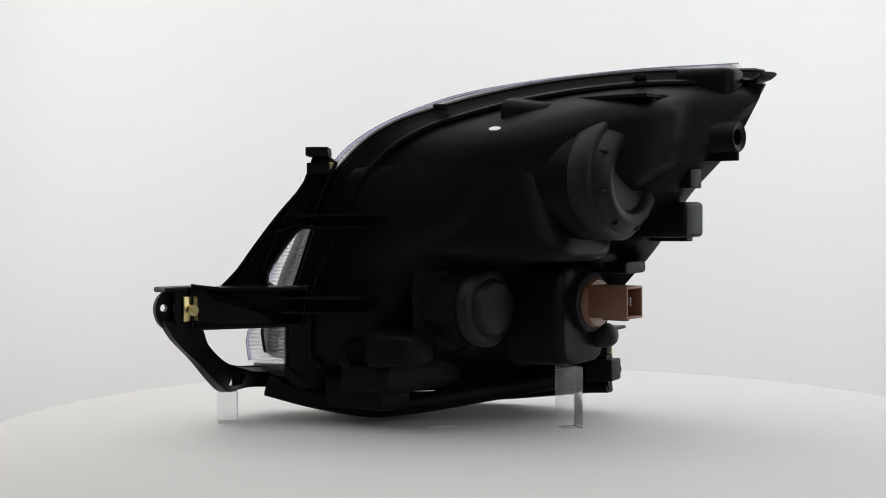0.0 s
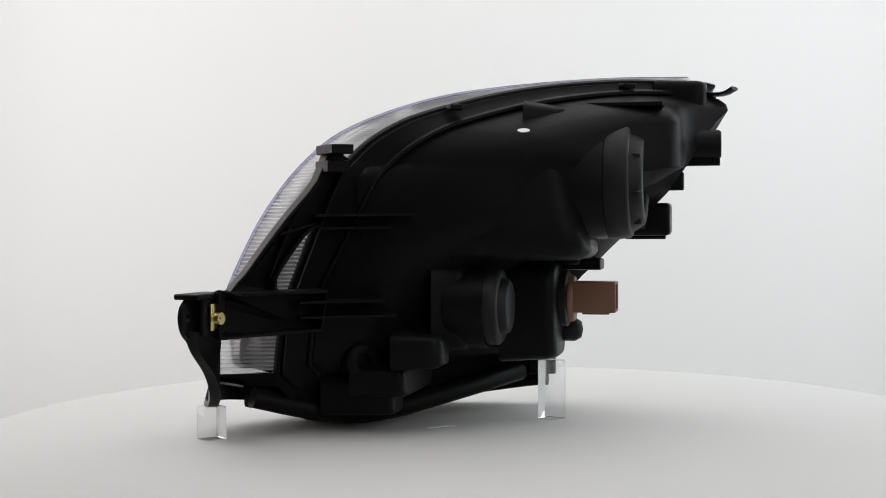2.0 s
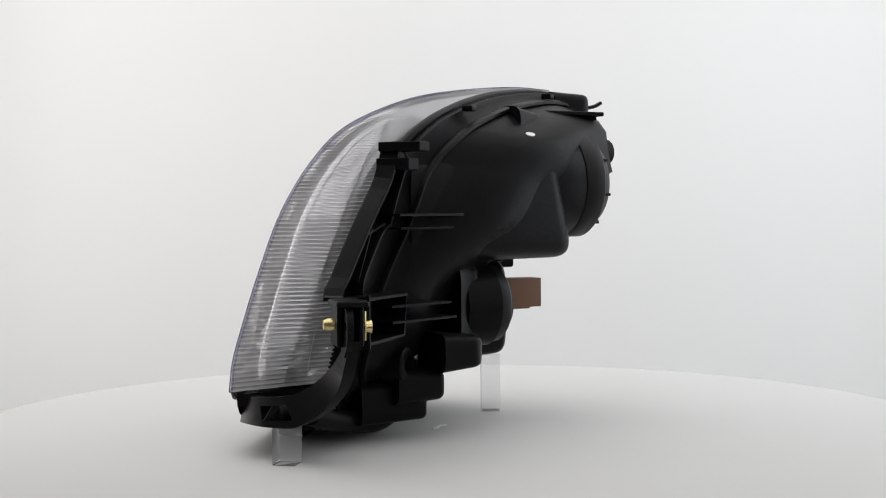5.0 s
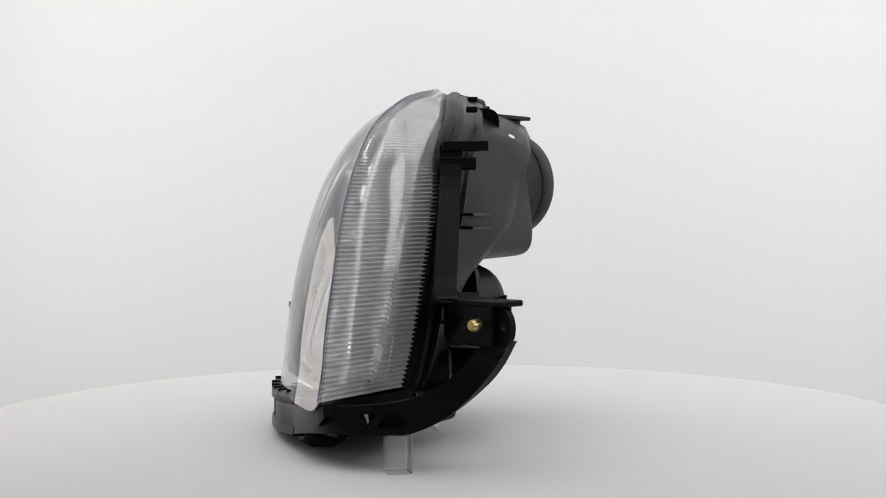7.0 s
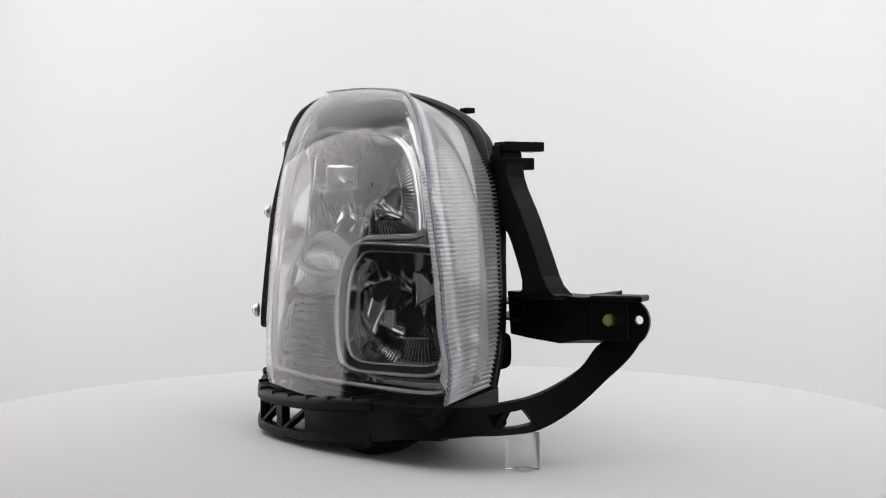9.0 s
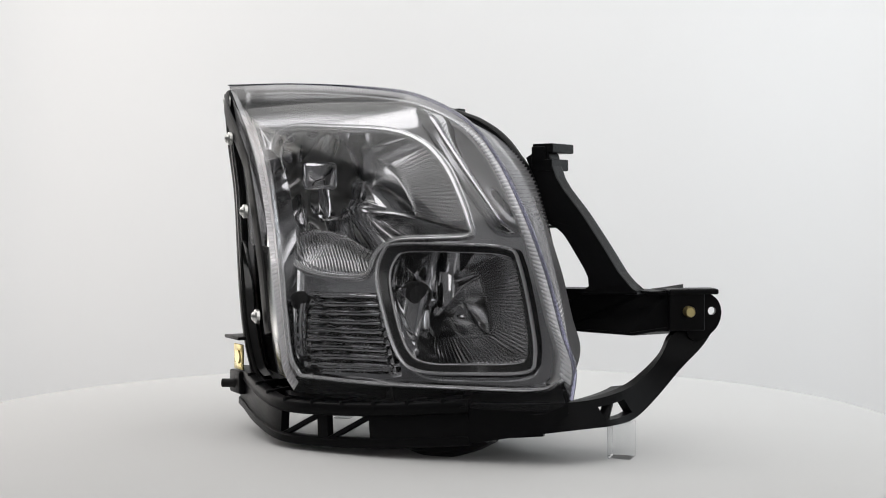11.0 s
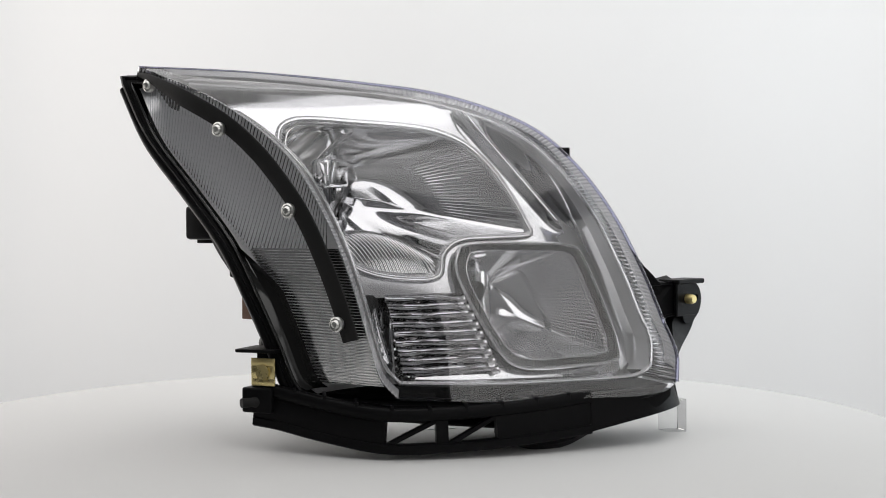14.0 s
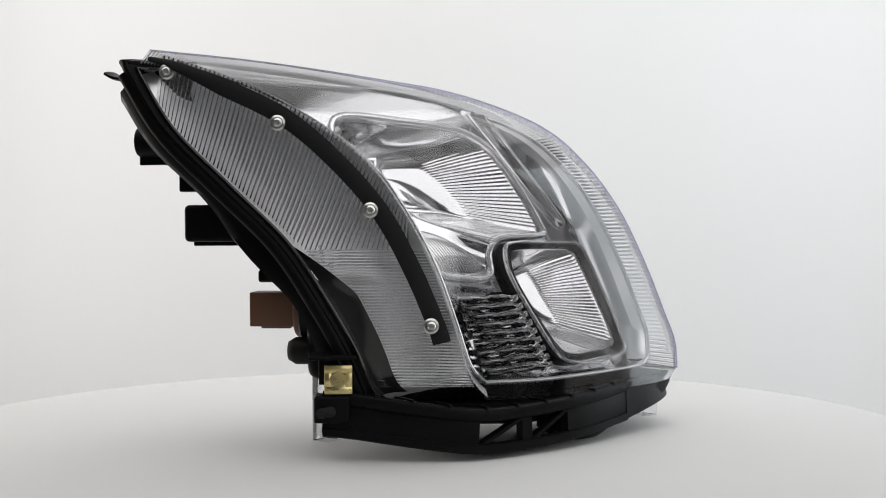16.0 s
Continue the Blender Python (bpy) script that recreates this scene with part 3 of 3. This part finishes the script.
    capb = part("dust_cap", lathe([(0.0, 0.0), (0.0515, 0.0), (0.0525, 0.002), (0.0525, 0.019), (0.0505, 0.0215), (0.0465, 0.022), (0.0445, 0.026), (0.040, 0.0325), (0.0375, 0.0335), (0.031, 0.0335), (0.029, 0.0315), (0.027, 0.0275), (0.0, 0.0265)], back_axis(-0.149, 0.036, 0.2245), 64), RUBBER, base, "round black rubber dust cap")
    for a in range(0, 360, 45):
        part("cap_rib", block(0.030, 0.0455, -0.0012, 0.0012, 0.024, 0.0315, 0.0006, back_axis(-0.149, 0.036, 0.2245) @ pose(0, 0, 0, 0, 0, a + 15), 1), RUBBER, capb)
    # lower cap
    part("low_cap_tube", lathe([(0.038, 0.0), (0.038, 0.034), (0.0, 0.034)], back_axis(-0.01, 0.001, 0.112), 48), BLACK, shell)
    part("dust_cap", lathe([(0.0, 0.0), (0.035, 0.0), (0.035, 0.010), (0.032, 0.013), (0.026, 0.013), (0.024, 0.019), (0.021, 0.0205), (0.0, 0.0205)], back_axis(-0.044, 0.001, 0.112), 48), RUBBER, base, "smaller black dust cap")
    # turn signal socket
    part("socket_ring", lathe([(0.027, 0.0), (0.027, 0.012), (0.024, 0.014), (0.0, 0.014)], back_axis(-0.092, 0.092, 0.1135), 40), RUBBER, shell)
    am = part("bulb_socket", lathe([(0.0, 0.0), (0.0225, 0.0), (0.0225, 0.005), (0.021, 0.007), (0.0, 0.007)], back_axis(-0.104, 0.092, 0.1135), 40), AMBER, base, "brown plastic bulb socket")
    ms = back_axis(-0.104, 0.088, 0.1155)
    for x0, x1, y0, y1 in ((-0.013, 0.013, -0.0145, -0.0120), (-0.013, 0.013, 0.0120, 0.0145), (-0.0135, -0.0110, -0.0145, 0.0145), (0.0110, 0.0135, -0.0145, 0.0145)):
        part("shroud_wall", block(x0, x1, y0, y1, 0.004, 0.047, 0.001, ms), AMBER, am)
    part("connector_core", block(-0.012, 0.012, -0.013, 0.013, 0.004, 0.028, 0.001, ms), AMBER, am)
    part("latch", block(-0.003, 0.003, -0.017, -0.014, 0.014, 0.040, 0.001, ms), AMBER, am)
    for dx in (-0.005, 0.005):
        part("terminal", block(dx - 0.001, dx + 0.001, -0.004, 0.004, 0.027, 0.040, 0.0003, ms), STEEL, am)
    part("vent_elbow", lathe([(0.0, 0.0), (0.009, 0.0), (0.0115, 0.006), (0.0115, 0.020), (0.008, 0.026), (0.0, 0.028)], back_axis(-0.088, 0.112, 0.082), 28), RUBBER, shell)
    # wiring connectors and adjusters
    cb = part("wire_connector", block(-0.017, 0.017, -0.0155, 0.0155, 0.0, 0.051, 0.004, back_axis(-0.150, 0.106, 0.189)), BLACK, base)
    part("connector_collar", lathe([(0.020, 0.0), (0.020, 0.035), (0.015, 0.038), (0.0, 0.038)], back_axis(-0.120, 0.106, 0.190), 32), BLACK, cb)
    part("connector_clip", block(-0.006, 0.006, -0.019, -0.015, 0.008, 0.046, 0.001, back_axis(-0.150, 0.106, 0.189)), BLACK, cb)
    part("small_connector", block(-0.010, 0.010, -0.0085, 0.0085, 0.0, 0.052, 0.0015, back_axis(-0.162, 0.085, 0.2245)), BLACK, shell)
    adj = part("adjuster_tube", lathe([(0.0, 0.0), (0.0135, 0.0), (0.0135, 0.096), (0.0120, 0.098), (0.007, 0.096), (0.006, 0.090), (0.0, 0.090)], back_axis(-0.150, 0.098, 0.259), 32), BLACK, base, "black adjuster tube with open end")
    part("adjuster_rib", block(-0.002, 0.002, -0.020, -0.012, 0.0, 0.097, 0.0008, back_axis(-0.150, 0.098, 0.259)), BLACK, adj)
    # ledge with its gusset and the hooked tip
    fin = bmesh.new()
    block(0.030, 0.085, -0.198, -0.080, 0.2915, 0.2955, 0.001, TURN, bm=fin)
    for s in (0.044, 0.075):
        tri = [fsz(-0.09, s, 0.292), fsz(-0.197, s, 0.292), fsz(-0.197, s, 0.283), fsz(-0.09, s, 0.245)]
        loft([[q - SIDE * 0.0015 for q in tri], [q + SIDE * 0.0015 for q in tri]], bm=fin)
    part("support_ledge", fin, BLACK, shell, smooth=False)
    tub("corner_lobe", -0.185, -0.234, 0.106, 0.142, 0.286, 0.321, 0.012, 0.004)
    tipb = bmesh.new()
    sweep(spline([(0.262, -0.035, 0.314), (0.272, -0.050, 0.309), (0.279, -0.059, 0.310), (0.283, -0.066, 0.314)], 12), 0.016, 0.004, up=Vector((0, 0, 1)), bm=tipb)
    part("hook_tab", tipb, BLACK, shell)
    # ridges on the outboard slope, screw dimple, label dot
    for z, x0, x1 in ((0.195, -0.125, -0.042), (0.184, -0.120, -0.062), (0.121, -0.14, -0.07), (0.108, -0.14, -0.06)):
        pts = [Vector((x0 + (x1 - x0) * t, -0.006 - 0.022 * t, z)) for t in (0, 0.33, 0.66, 1)]
        part("stiffening_rib", sweep(pts, 0.0022, 0.030, up=Vector((0.2, 1, 0)), bevel=0.05), BLACK, shell)
    part("inspection_mark", lathe([(0.0, -0.001), (0.0055, -0.001), (0.0055, 0.0006), (0.0, 0.0006)], Matrix.Translation((0.047, -0.070, 0.2680)) @ Vector((-0.31, -0.57, 0.76)).to_track_quat("Z", "Y").to_matrix().to_4x4() @ Matrix.Diagonal((1.0, 0.5, 1.0, 1.0)), 24), WHITEPAINT, shell, "white oval paint mark")
    part("rim_clip", block(-0.006, 0.006, -0.006, 0.004, -0.003, 0.002, 0.001, Matrix.Translation((0.0, -0.028, 0.2905))), BLACK, shell)
    part("rim_clip", block(-0.006, 0.006, -0.006, 0.004, -0.003, 0.002, 0.001, Matrix.Translation((0.175, -0.042, 0.3145))), BLACK, shell)


def headlight_bracket(base):
    br = new("bracket")
    br.parent = base
    br["label"] = "black plastic mounting bracket"

    def plan(x):
        """The bracket's middle line in plan."""
        if x > -0.195:
            return -0.006
        return -0.006 - (-0.195 - x) * 0.62

    def plate(name, pts, depth, lean=0.0):
        """An upright plate from (x, z) pairs with a raised border towards its back."""
        bm = bmesh.new()
        front = [Vector((x, plan(x) + 0.010 + lean * max(0.0, 0.245 - z), z)) for x, z in pts]
        fa = [bm.verts.new(q) for q in front]
        fb = [bm.verts.new(q - Vector((0, 0.004, 0))) for q in front]
        bm.faces.new(fa)
        bm.faces.new(fb[::-1])
        m = len(front)
        for i in range(m):
            bm.faces.new((fa[i], fa[(i + 1) % m], fb[(i + 1) % m], fb[i]))
        ob = part(name, bm, BLACK, br, smooth=False)
        part("flange", sweep([q - Vector((0, depth / 2, 0)) for q in front], 0.003, depth, True, bevel=0.1), BLACK, ob, smooth=False)
        return ob

    def flat(pts, n):
        return [(q.x, q.z) for q in spline([Vector((x, 0, z)) for x, z in pts], n)]
    plate("strut", [(-0.094, 0.243), (-0.108, 0.251)] + flat([(-0.114, 0.246), (-0.124, 0.222), (-0.148, 0.194), (-0.172, 0.163), (-0.186, 0.144), (-0.201, 0.130)], 14)
          + flat([(-0.152, 0.129), (-0.160, 0.134), (-0.158, 0.144), (-0.146, 0.162), (-0.131, 0.181), (-0.118, 0.187)], 10) + [(-0.108, 0.213)], 0.017, 0.10)
    plate("arm", [(-0.120, 0.130), (-0.199, 0.130), (-0.222, 0.131), (-0.222, 0.098), (-0.190, 0.095), (-0.150, 0.096), (-0.125, 0.097)], 0.026)
    for a, b in (((-0.118, 0.225), (-0.143, 0.192)), ((-0.122, 0.188), (-0.155, 0.179)), ((-0.146, 0.185), (-0.163, 0.142)), ((-0.158, 0.172), (-0.186, 0.138))):
        part("web", sweep([Vector((q[0], -0.003 + 0.10 * (0.245 - q[1]), q[1])) for q in (a, b)], 0.0022, 0.014, bevel=0.1), BLACK, br)
    clip = bmesh.new()
    block(-0.119, -0.099, -0.034, 0.004, 0.2475, 0.2555, 0.001, bm=clip)
    block(-0.119, -0.099, -0.024, 0.006, 0.2320, 0.2420, 0.001, bm=clip)
    block(-0.112, -0.099, -0.012, 0.006, 0.236, 0.253, 0.001, bm=clip)
    cl = part("top_clip", clip, BLACK, base, "black clip jaw", smooth=False)
    part("clip_spring", block(-0.105, -0.095, -0.012, -0.004, 0.236, 0.243, 0.001), BRASS, cl, "brass coloured spring clip")
    # ear with its holes
    ear = bmesh.new()
    ax = Vector((-0.79, -0.61, 0)).normalized()
    nrm = Vector((-0.61, 0.79, 0)).normalized()
    c0 = Vector((-0.238, -0.031, 0.114))

    def eb(u0, u1, v0, v1, w0, w1):
        m = Matrix(((ax.x, nrm.x, 0, c0.x), (ax.y, nrm.y, 0, c0.y), (0, 0, 1, c0.z), (0, 0, 0, 1)))
        block(u0, u1, v0, v1, w0, w1, 0.001, m, 1, bm=ear)
    eb(-0.028, 0.013, -0.012, 0.012, 0.014, 0.0185)
    eb(-0.028, -0.012, -0.010, -0.006, -0.016, 0.015)
    eb(-0.028, 0.002, 0.006, 0.010, -0.016, 0.015)
    eb(-0.004, 0.003, -0.010, -0.006, -0.016, 0.015)
    eb(-0.014, -0.002, -0.010, -0.006, 0.006, 0.015)
    eb(-0.014, -0.002, -0.010, -0.006, -0.016, -0.006)
    er = part("ear", ear, BLACK, base, smooth=False)
    lug = [(0.0, 0.016), (0.008, 0.014), (0.0145, 0.008), (0.017, -0.001), (0.015, -0.010), (0.010, -0.017), (-0.002, -0.024), (-0.012, -0.018), (-0.012, 0.016)]
    lb = bmesh.new()
    fr = [c0 + ax * u + Vector((0, 0, w)) for u, w in lug]
    lp = spline(fr + [fr[0]], 37)[:-1]
    mid = c0 + ax * 0.009
    hl = [mid + (q - mid).normalized() * 0.0034 for q in lp]
    loft([hl, lp, [q + nrm * 0.005 for q in lp], [q + nrm * 0.005 for q in hl], hl], (False, False), bm=lb)
    part("lug", lb, BLACK, er)
    nut = bmesh.new()
    mn = Matrix(((ax.x, nrm.x, 0, c0.x), (ax.y, nrm.y, 0, c0.y), (0, 0, 1, c0.z), (0, 0, 0, 1)))
    block(-0.018, -0.004, -0.013, -0.011, -0.012, 0.010, 0.0006, mn, 1, bm=nut)
    block(-0.018, -0.0155, -0.013, 0.004, -0.012, 0.010, 0.0006, mn, 1, bm=nut)
    lathe([(0.0026, 0.0), (0.0050, 0.0), (0.0050, 0.006), (0.0026, 0.006)], mn @ pose(-0.011, -0.012, -0.002, 90, 0, 0), 20, bm=nut)
    part("clip_nut", nut, BRASS, er, "yellow zinc plated clip nut")
    part("bolt_tip", lathe([(0.0, 0.0), (0.0048, 0.0), (0.0048, 0.006), (0.0036, 0.009), (0.0, 0.009)], mn @ pose(-0.012, 0.009, 0.0, -90, 0, 0), 20), BRASS, er, "yellow zinc plated bolt tip")
    # bowed bar from the ear down under the lens to the inboard post
    hi = spline([(-0.226, -0.028, 0.100), (-0.217, -0.018, 0.094), (-0.214, -0.006, 0.079), (-0.209, 0.012, 0.066), (-0.203, 0.034, 0.056), (-0.195, 0.060, 0.051), (-0.186, 0.080, 0.049), (-0.170, 0.097, 0.048), (-0.145, 0.111, 0.047), (-0.110, 0.122, 0.046)], 40)
    lo = spline([(-0.247, -0.040, 0.103), (-0.238, -0.031, 0.084), (-0.222, -0.016, 0.063), (-0.211, 0.006, 0.043), (-0.205, 0.034, 0.030), (-0.200, 0.062, 0.028), (-0.192, 0.082, 0.028), (-0.174, 0.100, 0.026), (-0.148, 0.113, 0.022), (-0.110, 0.124, 0.015)], 40)

    def ribbon(name, i0, i1, u0, u1):
        """A stretch of the bow between two shares of its height."""
        loops = []
        for i in range(i0, i1 + 1):
            a, b = lo[i].lerp(hi[i], u0), lo[i].lerp(hi[i], u1)
            t = (lo[min(39, i + 1)] - lo[max(0, i - 1)])
            nn = Vector((t.y, -t.x, 0)).normalized() * 0.0045
            loops.append([a + nn * 0.6, a + nn, b + nn, b + nn * 0.6, b - nn * 0.6, b - nn, a - nn, a - nn * 0.6])
        return part(name, loft(loops), BLACK, br)
    h0, h1 = [min(range(40), key=lambda k: abs(lo[k].y - v)) for v in (0.034, 0.062)]
    ribbon("bow", 0, h0, 0.0, 1.0)
    ribbon("bow", h0, h1, 0.72, 1.0)
    ribbon("bow", h0, h1, 0.0, 0.22)
    ribbon("bow", h1, 39, 0.0, 1.0)
    part("bow_brace", sweep([lo[h1].lerp(hi[h1], 0.15), lo[h0 + 2].lerp(hi[h0 + 2], 0.8)], 0.005, 0.008, up=Vector((0.9, 0.3, 0)), bevel=0.1), BLACK, br)
    part("bow_shelf", grid([[q + Vector((0, 0, 0.0)) for q in hi[14:]], [q + Vector((0.022, -0.012, -0.004)) for q in hi[14:]], [q + Vector((0.022, -0.012, -0.008)) for q in hi[14:]], [q + Vector((0, 0, -0.004)) for q in hi[14:]]]), BLACK, br)
    fw = spline([(-0.110, 0.123, 0.034), (-0.05, 0.141, 0.029), (0.01, 0.149, 0.026), (0.06, 0.148, 0.026), (0.105, 0.126, 0.032), (0.145, 0.098, 0.039), (0.164, 0.084, 0.041)], 61)

    def rail(i0, i1, dz0, dz1, d, name):
        bm = bmesh.new()
        lower = [fw[i] + Vector((0, 0, dz0)) for i in range(i0, i1 + 1)]
        mid = [q + Vector((0, 0, (dz1 - dz0) / 2)) for q in lower]
        sweep(mid, dz1 - dz0, d, up=lambda q: Vector((0.15, 1, 0)), bm=bm, bevel=0.15)
        return part(name, bm, BLACK, br)
    def at_x(x):
        return min(range(61), key=lambda k: abs(fw[k].x - x))
    rail(0, 60, 0.005, 0.0155, 0.012, "top_rail")
    rail(0, 60, -0.021, -0.013, 0.012, "bottom_rail")
    for x0, x1 in ((-0.110, -0.030), (0.008, 0.019), (0.061, 0.164)):
        rail(at_x(x0), at_x(x1), -0.018, 0.010, 0.008, "solid_web")
    for x0, x1 in ((-0.030, 0.008), (0.019, 0.061)):
        a, b = fw[at_x(x0)] + Vector((0, 0, 0.005)), fw[at_x(x1)] + Vector((0, 0, -0.015))
        part("truss_brace", sweep([a, b], 0.004, 0.008, bevel=0.15), BLACK, br)
    for i in range(4, 58, 6):
        q = fw[i]
        part("rail_rib", block(-0.0015, 0.0015, -0.022, 0.006, 0.008, 0.0172, 0.0005, Matrix.Translation(q)), BLACK, br)
    # shelf under the lens and the foot lump that stands on the table
    rb_ = spline(R_BOT, 40)
    eb_ = [q.lerp(p, 0.10) for q, p in zip(spline(BOT, 40), rb_)]
    part("lens_tray", loft([[q + Vector((0, 0.004, -0.003)) for q in eb_] + [q + Vector((0, -0.006, -0.002)) for q in rb_[::-1]],
                            [q + Vector((0, 0.003, -0.013)) for q in eb_] + [q + Vector((0, -0.006, -0.014)) for q in rb_[::-1]]]), BLACK, br, smooth=False)
    part("tray_keel", sweep(spline([(-0.155, 0.086, 0.030), (-0.13, 0.096, 0.028), (-0.10, 0.104, 0.026), (-0.07, 0.110, 0.026)], 20), 0.022, 0.012, up=Vector((0.2, 1, 0)), bevel=0.15), BLACK, br)
    foot = spline([(-0.115, 0.100, 0.018), (-0.09, 0.104, 0.012), (-0.065, 0.110, 0.011), (-0.038, 0.116, 0.014)], 16)
    part("foot", sweep(foot, [0.012 + 0.012 * math.sin(math.pi * i / 15) for i in range(16)], 0.035, up=Vector((0.2, 1, 0))), BLACK, br)
    part("rear_skid", sweep(spline([(-0.165, 0.045, 0.034), (-0.12, 0.043, 0.022), (-0.07, 0.040, 0.014), (-0.03, 0.040, 0.016), (0.05, 0.060, 0.026), (0.13, 0.085, 0.036)], 24), 0.018, 0.020), BLACK, br)
    # inboard post with its clip nut and pin
    post = part("post", block(-0.016, 0.012, -0.020, 0.006, -0.014, 0.007, 0.002, Matrix.Translation((0.163, 0.092, 0.046)) @ pose(0, 0, 0, 0, 0, -28)), BLACK, base)
    part("post_flange", block(-0.020, 0.018, -0.022, 0.012, 0.0, 0.003, 0.001, Matrix.Translation((0.160, 0.090, 0.082)) @ pose(0, 0, 0, 0, 0, -28)), BLACK, post)
    part("post_wall", block(-0.016, 0.010, -0.020, -0.010, 0.014, 0.038, 0.001, Matrix.Translation((0.160, 0.090, 0.046)) @ pose(0, 0, 0, 0, 0, -28)), BLACK, post)
    g = bmesh.new()
    mg = Matrix.Translation((0.158, 0.098, 0.066)) @ pose(0, 0, 0, 0, 0, -28)
    block(-0.011, 0.011, -0.001, 0.001, -0.0115, -0.005, 0.0004, mg, 1, bm=g)
    block(-0.011, 0.011, -0.001, 0.001, 0.005, 0.0115, 0.0004, mg, 1, bm=g)
    block(-0.011, -0.005, -0.001, 0.001, -0.006, 0.006, 0.0004, mg, 1, bm=g)
    block(0.005, 0.011, -0.001, 0.001, -0.006, 0.006, 0.0004, mg, 1, bm=g)
    lathe([(0.0045, 0.0), (0.0062, 0.0), (0.0062, 0.004), (0.0045, 0.004)], mg @ pose(0, 0.002, 0, 90, 0, 0), 20, bm=g)
    part("clip_nut", g, BRASS, post, "yellow zinc plated clip nut")
    part("pin", lathe([(0.0, 0.0), (0.0045, 0.0), (0.0050, 0.002), (0.0050, 0.010), (0.004, 0.012), (0.004, 0.022), (0.0, 0.022)], Matrix.Translation((0.156, 0.092, 0.041)) @ pose(0, 0, 0, 0, 90, 25), 20), BLACKMATT, post)


def headlight():
    base = new("headlight")
    tagged(base, "car headlight with clear ribbed lens and black plastic housing", "headlight")
    e, r = ring(ARC, BOT, OUTB), ring(R_IN, R_BOT, R_OUT)
    headlight_lens(base, e, r)
    headlight_inside(base, e, r)
    headlight_housing(base, e, r)
    headlight_bracket(base)
    return base


def rod(x, y, top, turn, label):
    ob = part("acrylic_rod", block(-0.0095, 0.0095, -0.0095, 0.0095, 0.0, top, 0.001), ACRYL, shadow=False)
    ob.data.transform(pose(x, y, 0, 0, 0, turn))
    return tagged(ob, label, "rod", "rods under the headlight")


setting()
TURNING = [turntable(), headlight(), rod(-0.203, 0.044, 0.029, 12, "short clear acrylic rod standing under the bracket's bow"),
           rod(0.116, -0.002, 0.056, 20, "taller clear acrylic rod standing under the housing")]


def motions():
    rows = [(k * 0.5, pose(0, 0, 0, 0, 0, RATE * k * 0.5)) for k in range(33)]
    for thing in TURNING:
        walk(thing, rows)


motions()
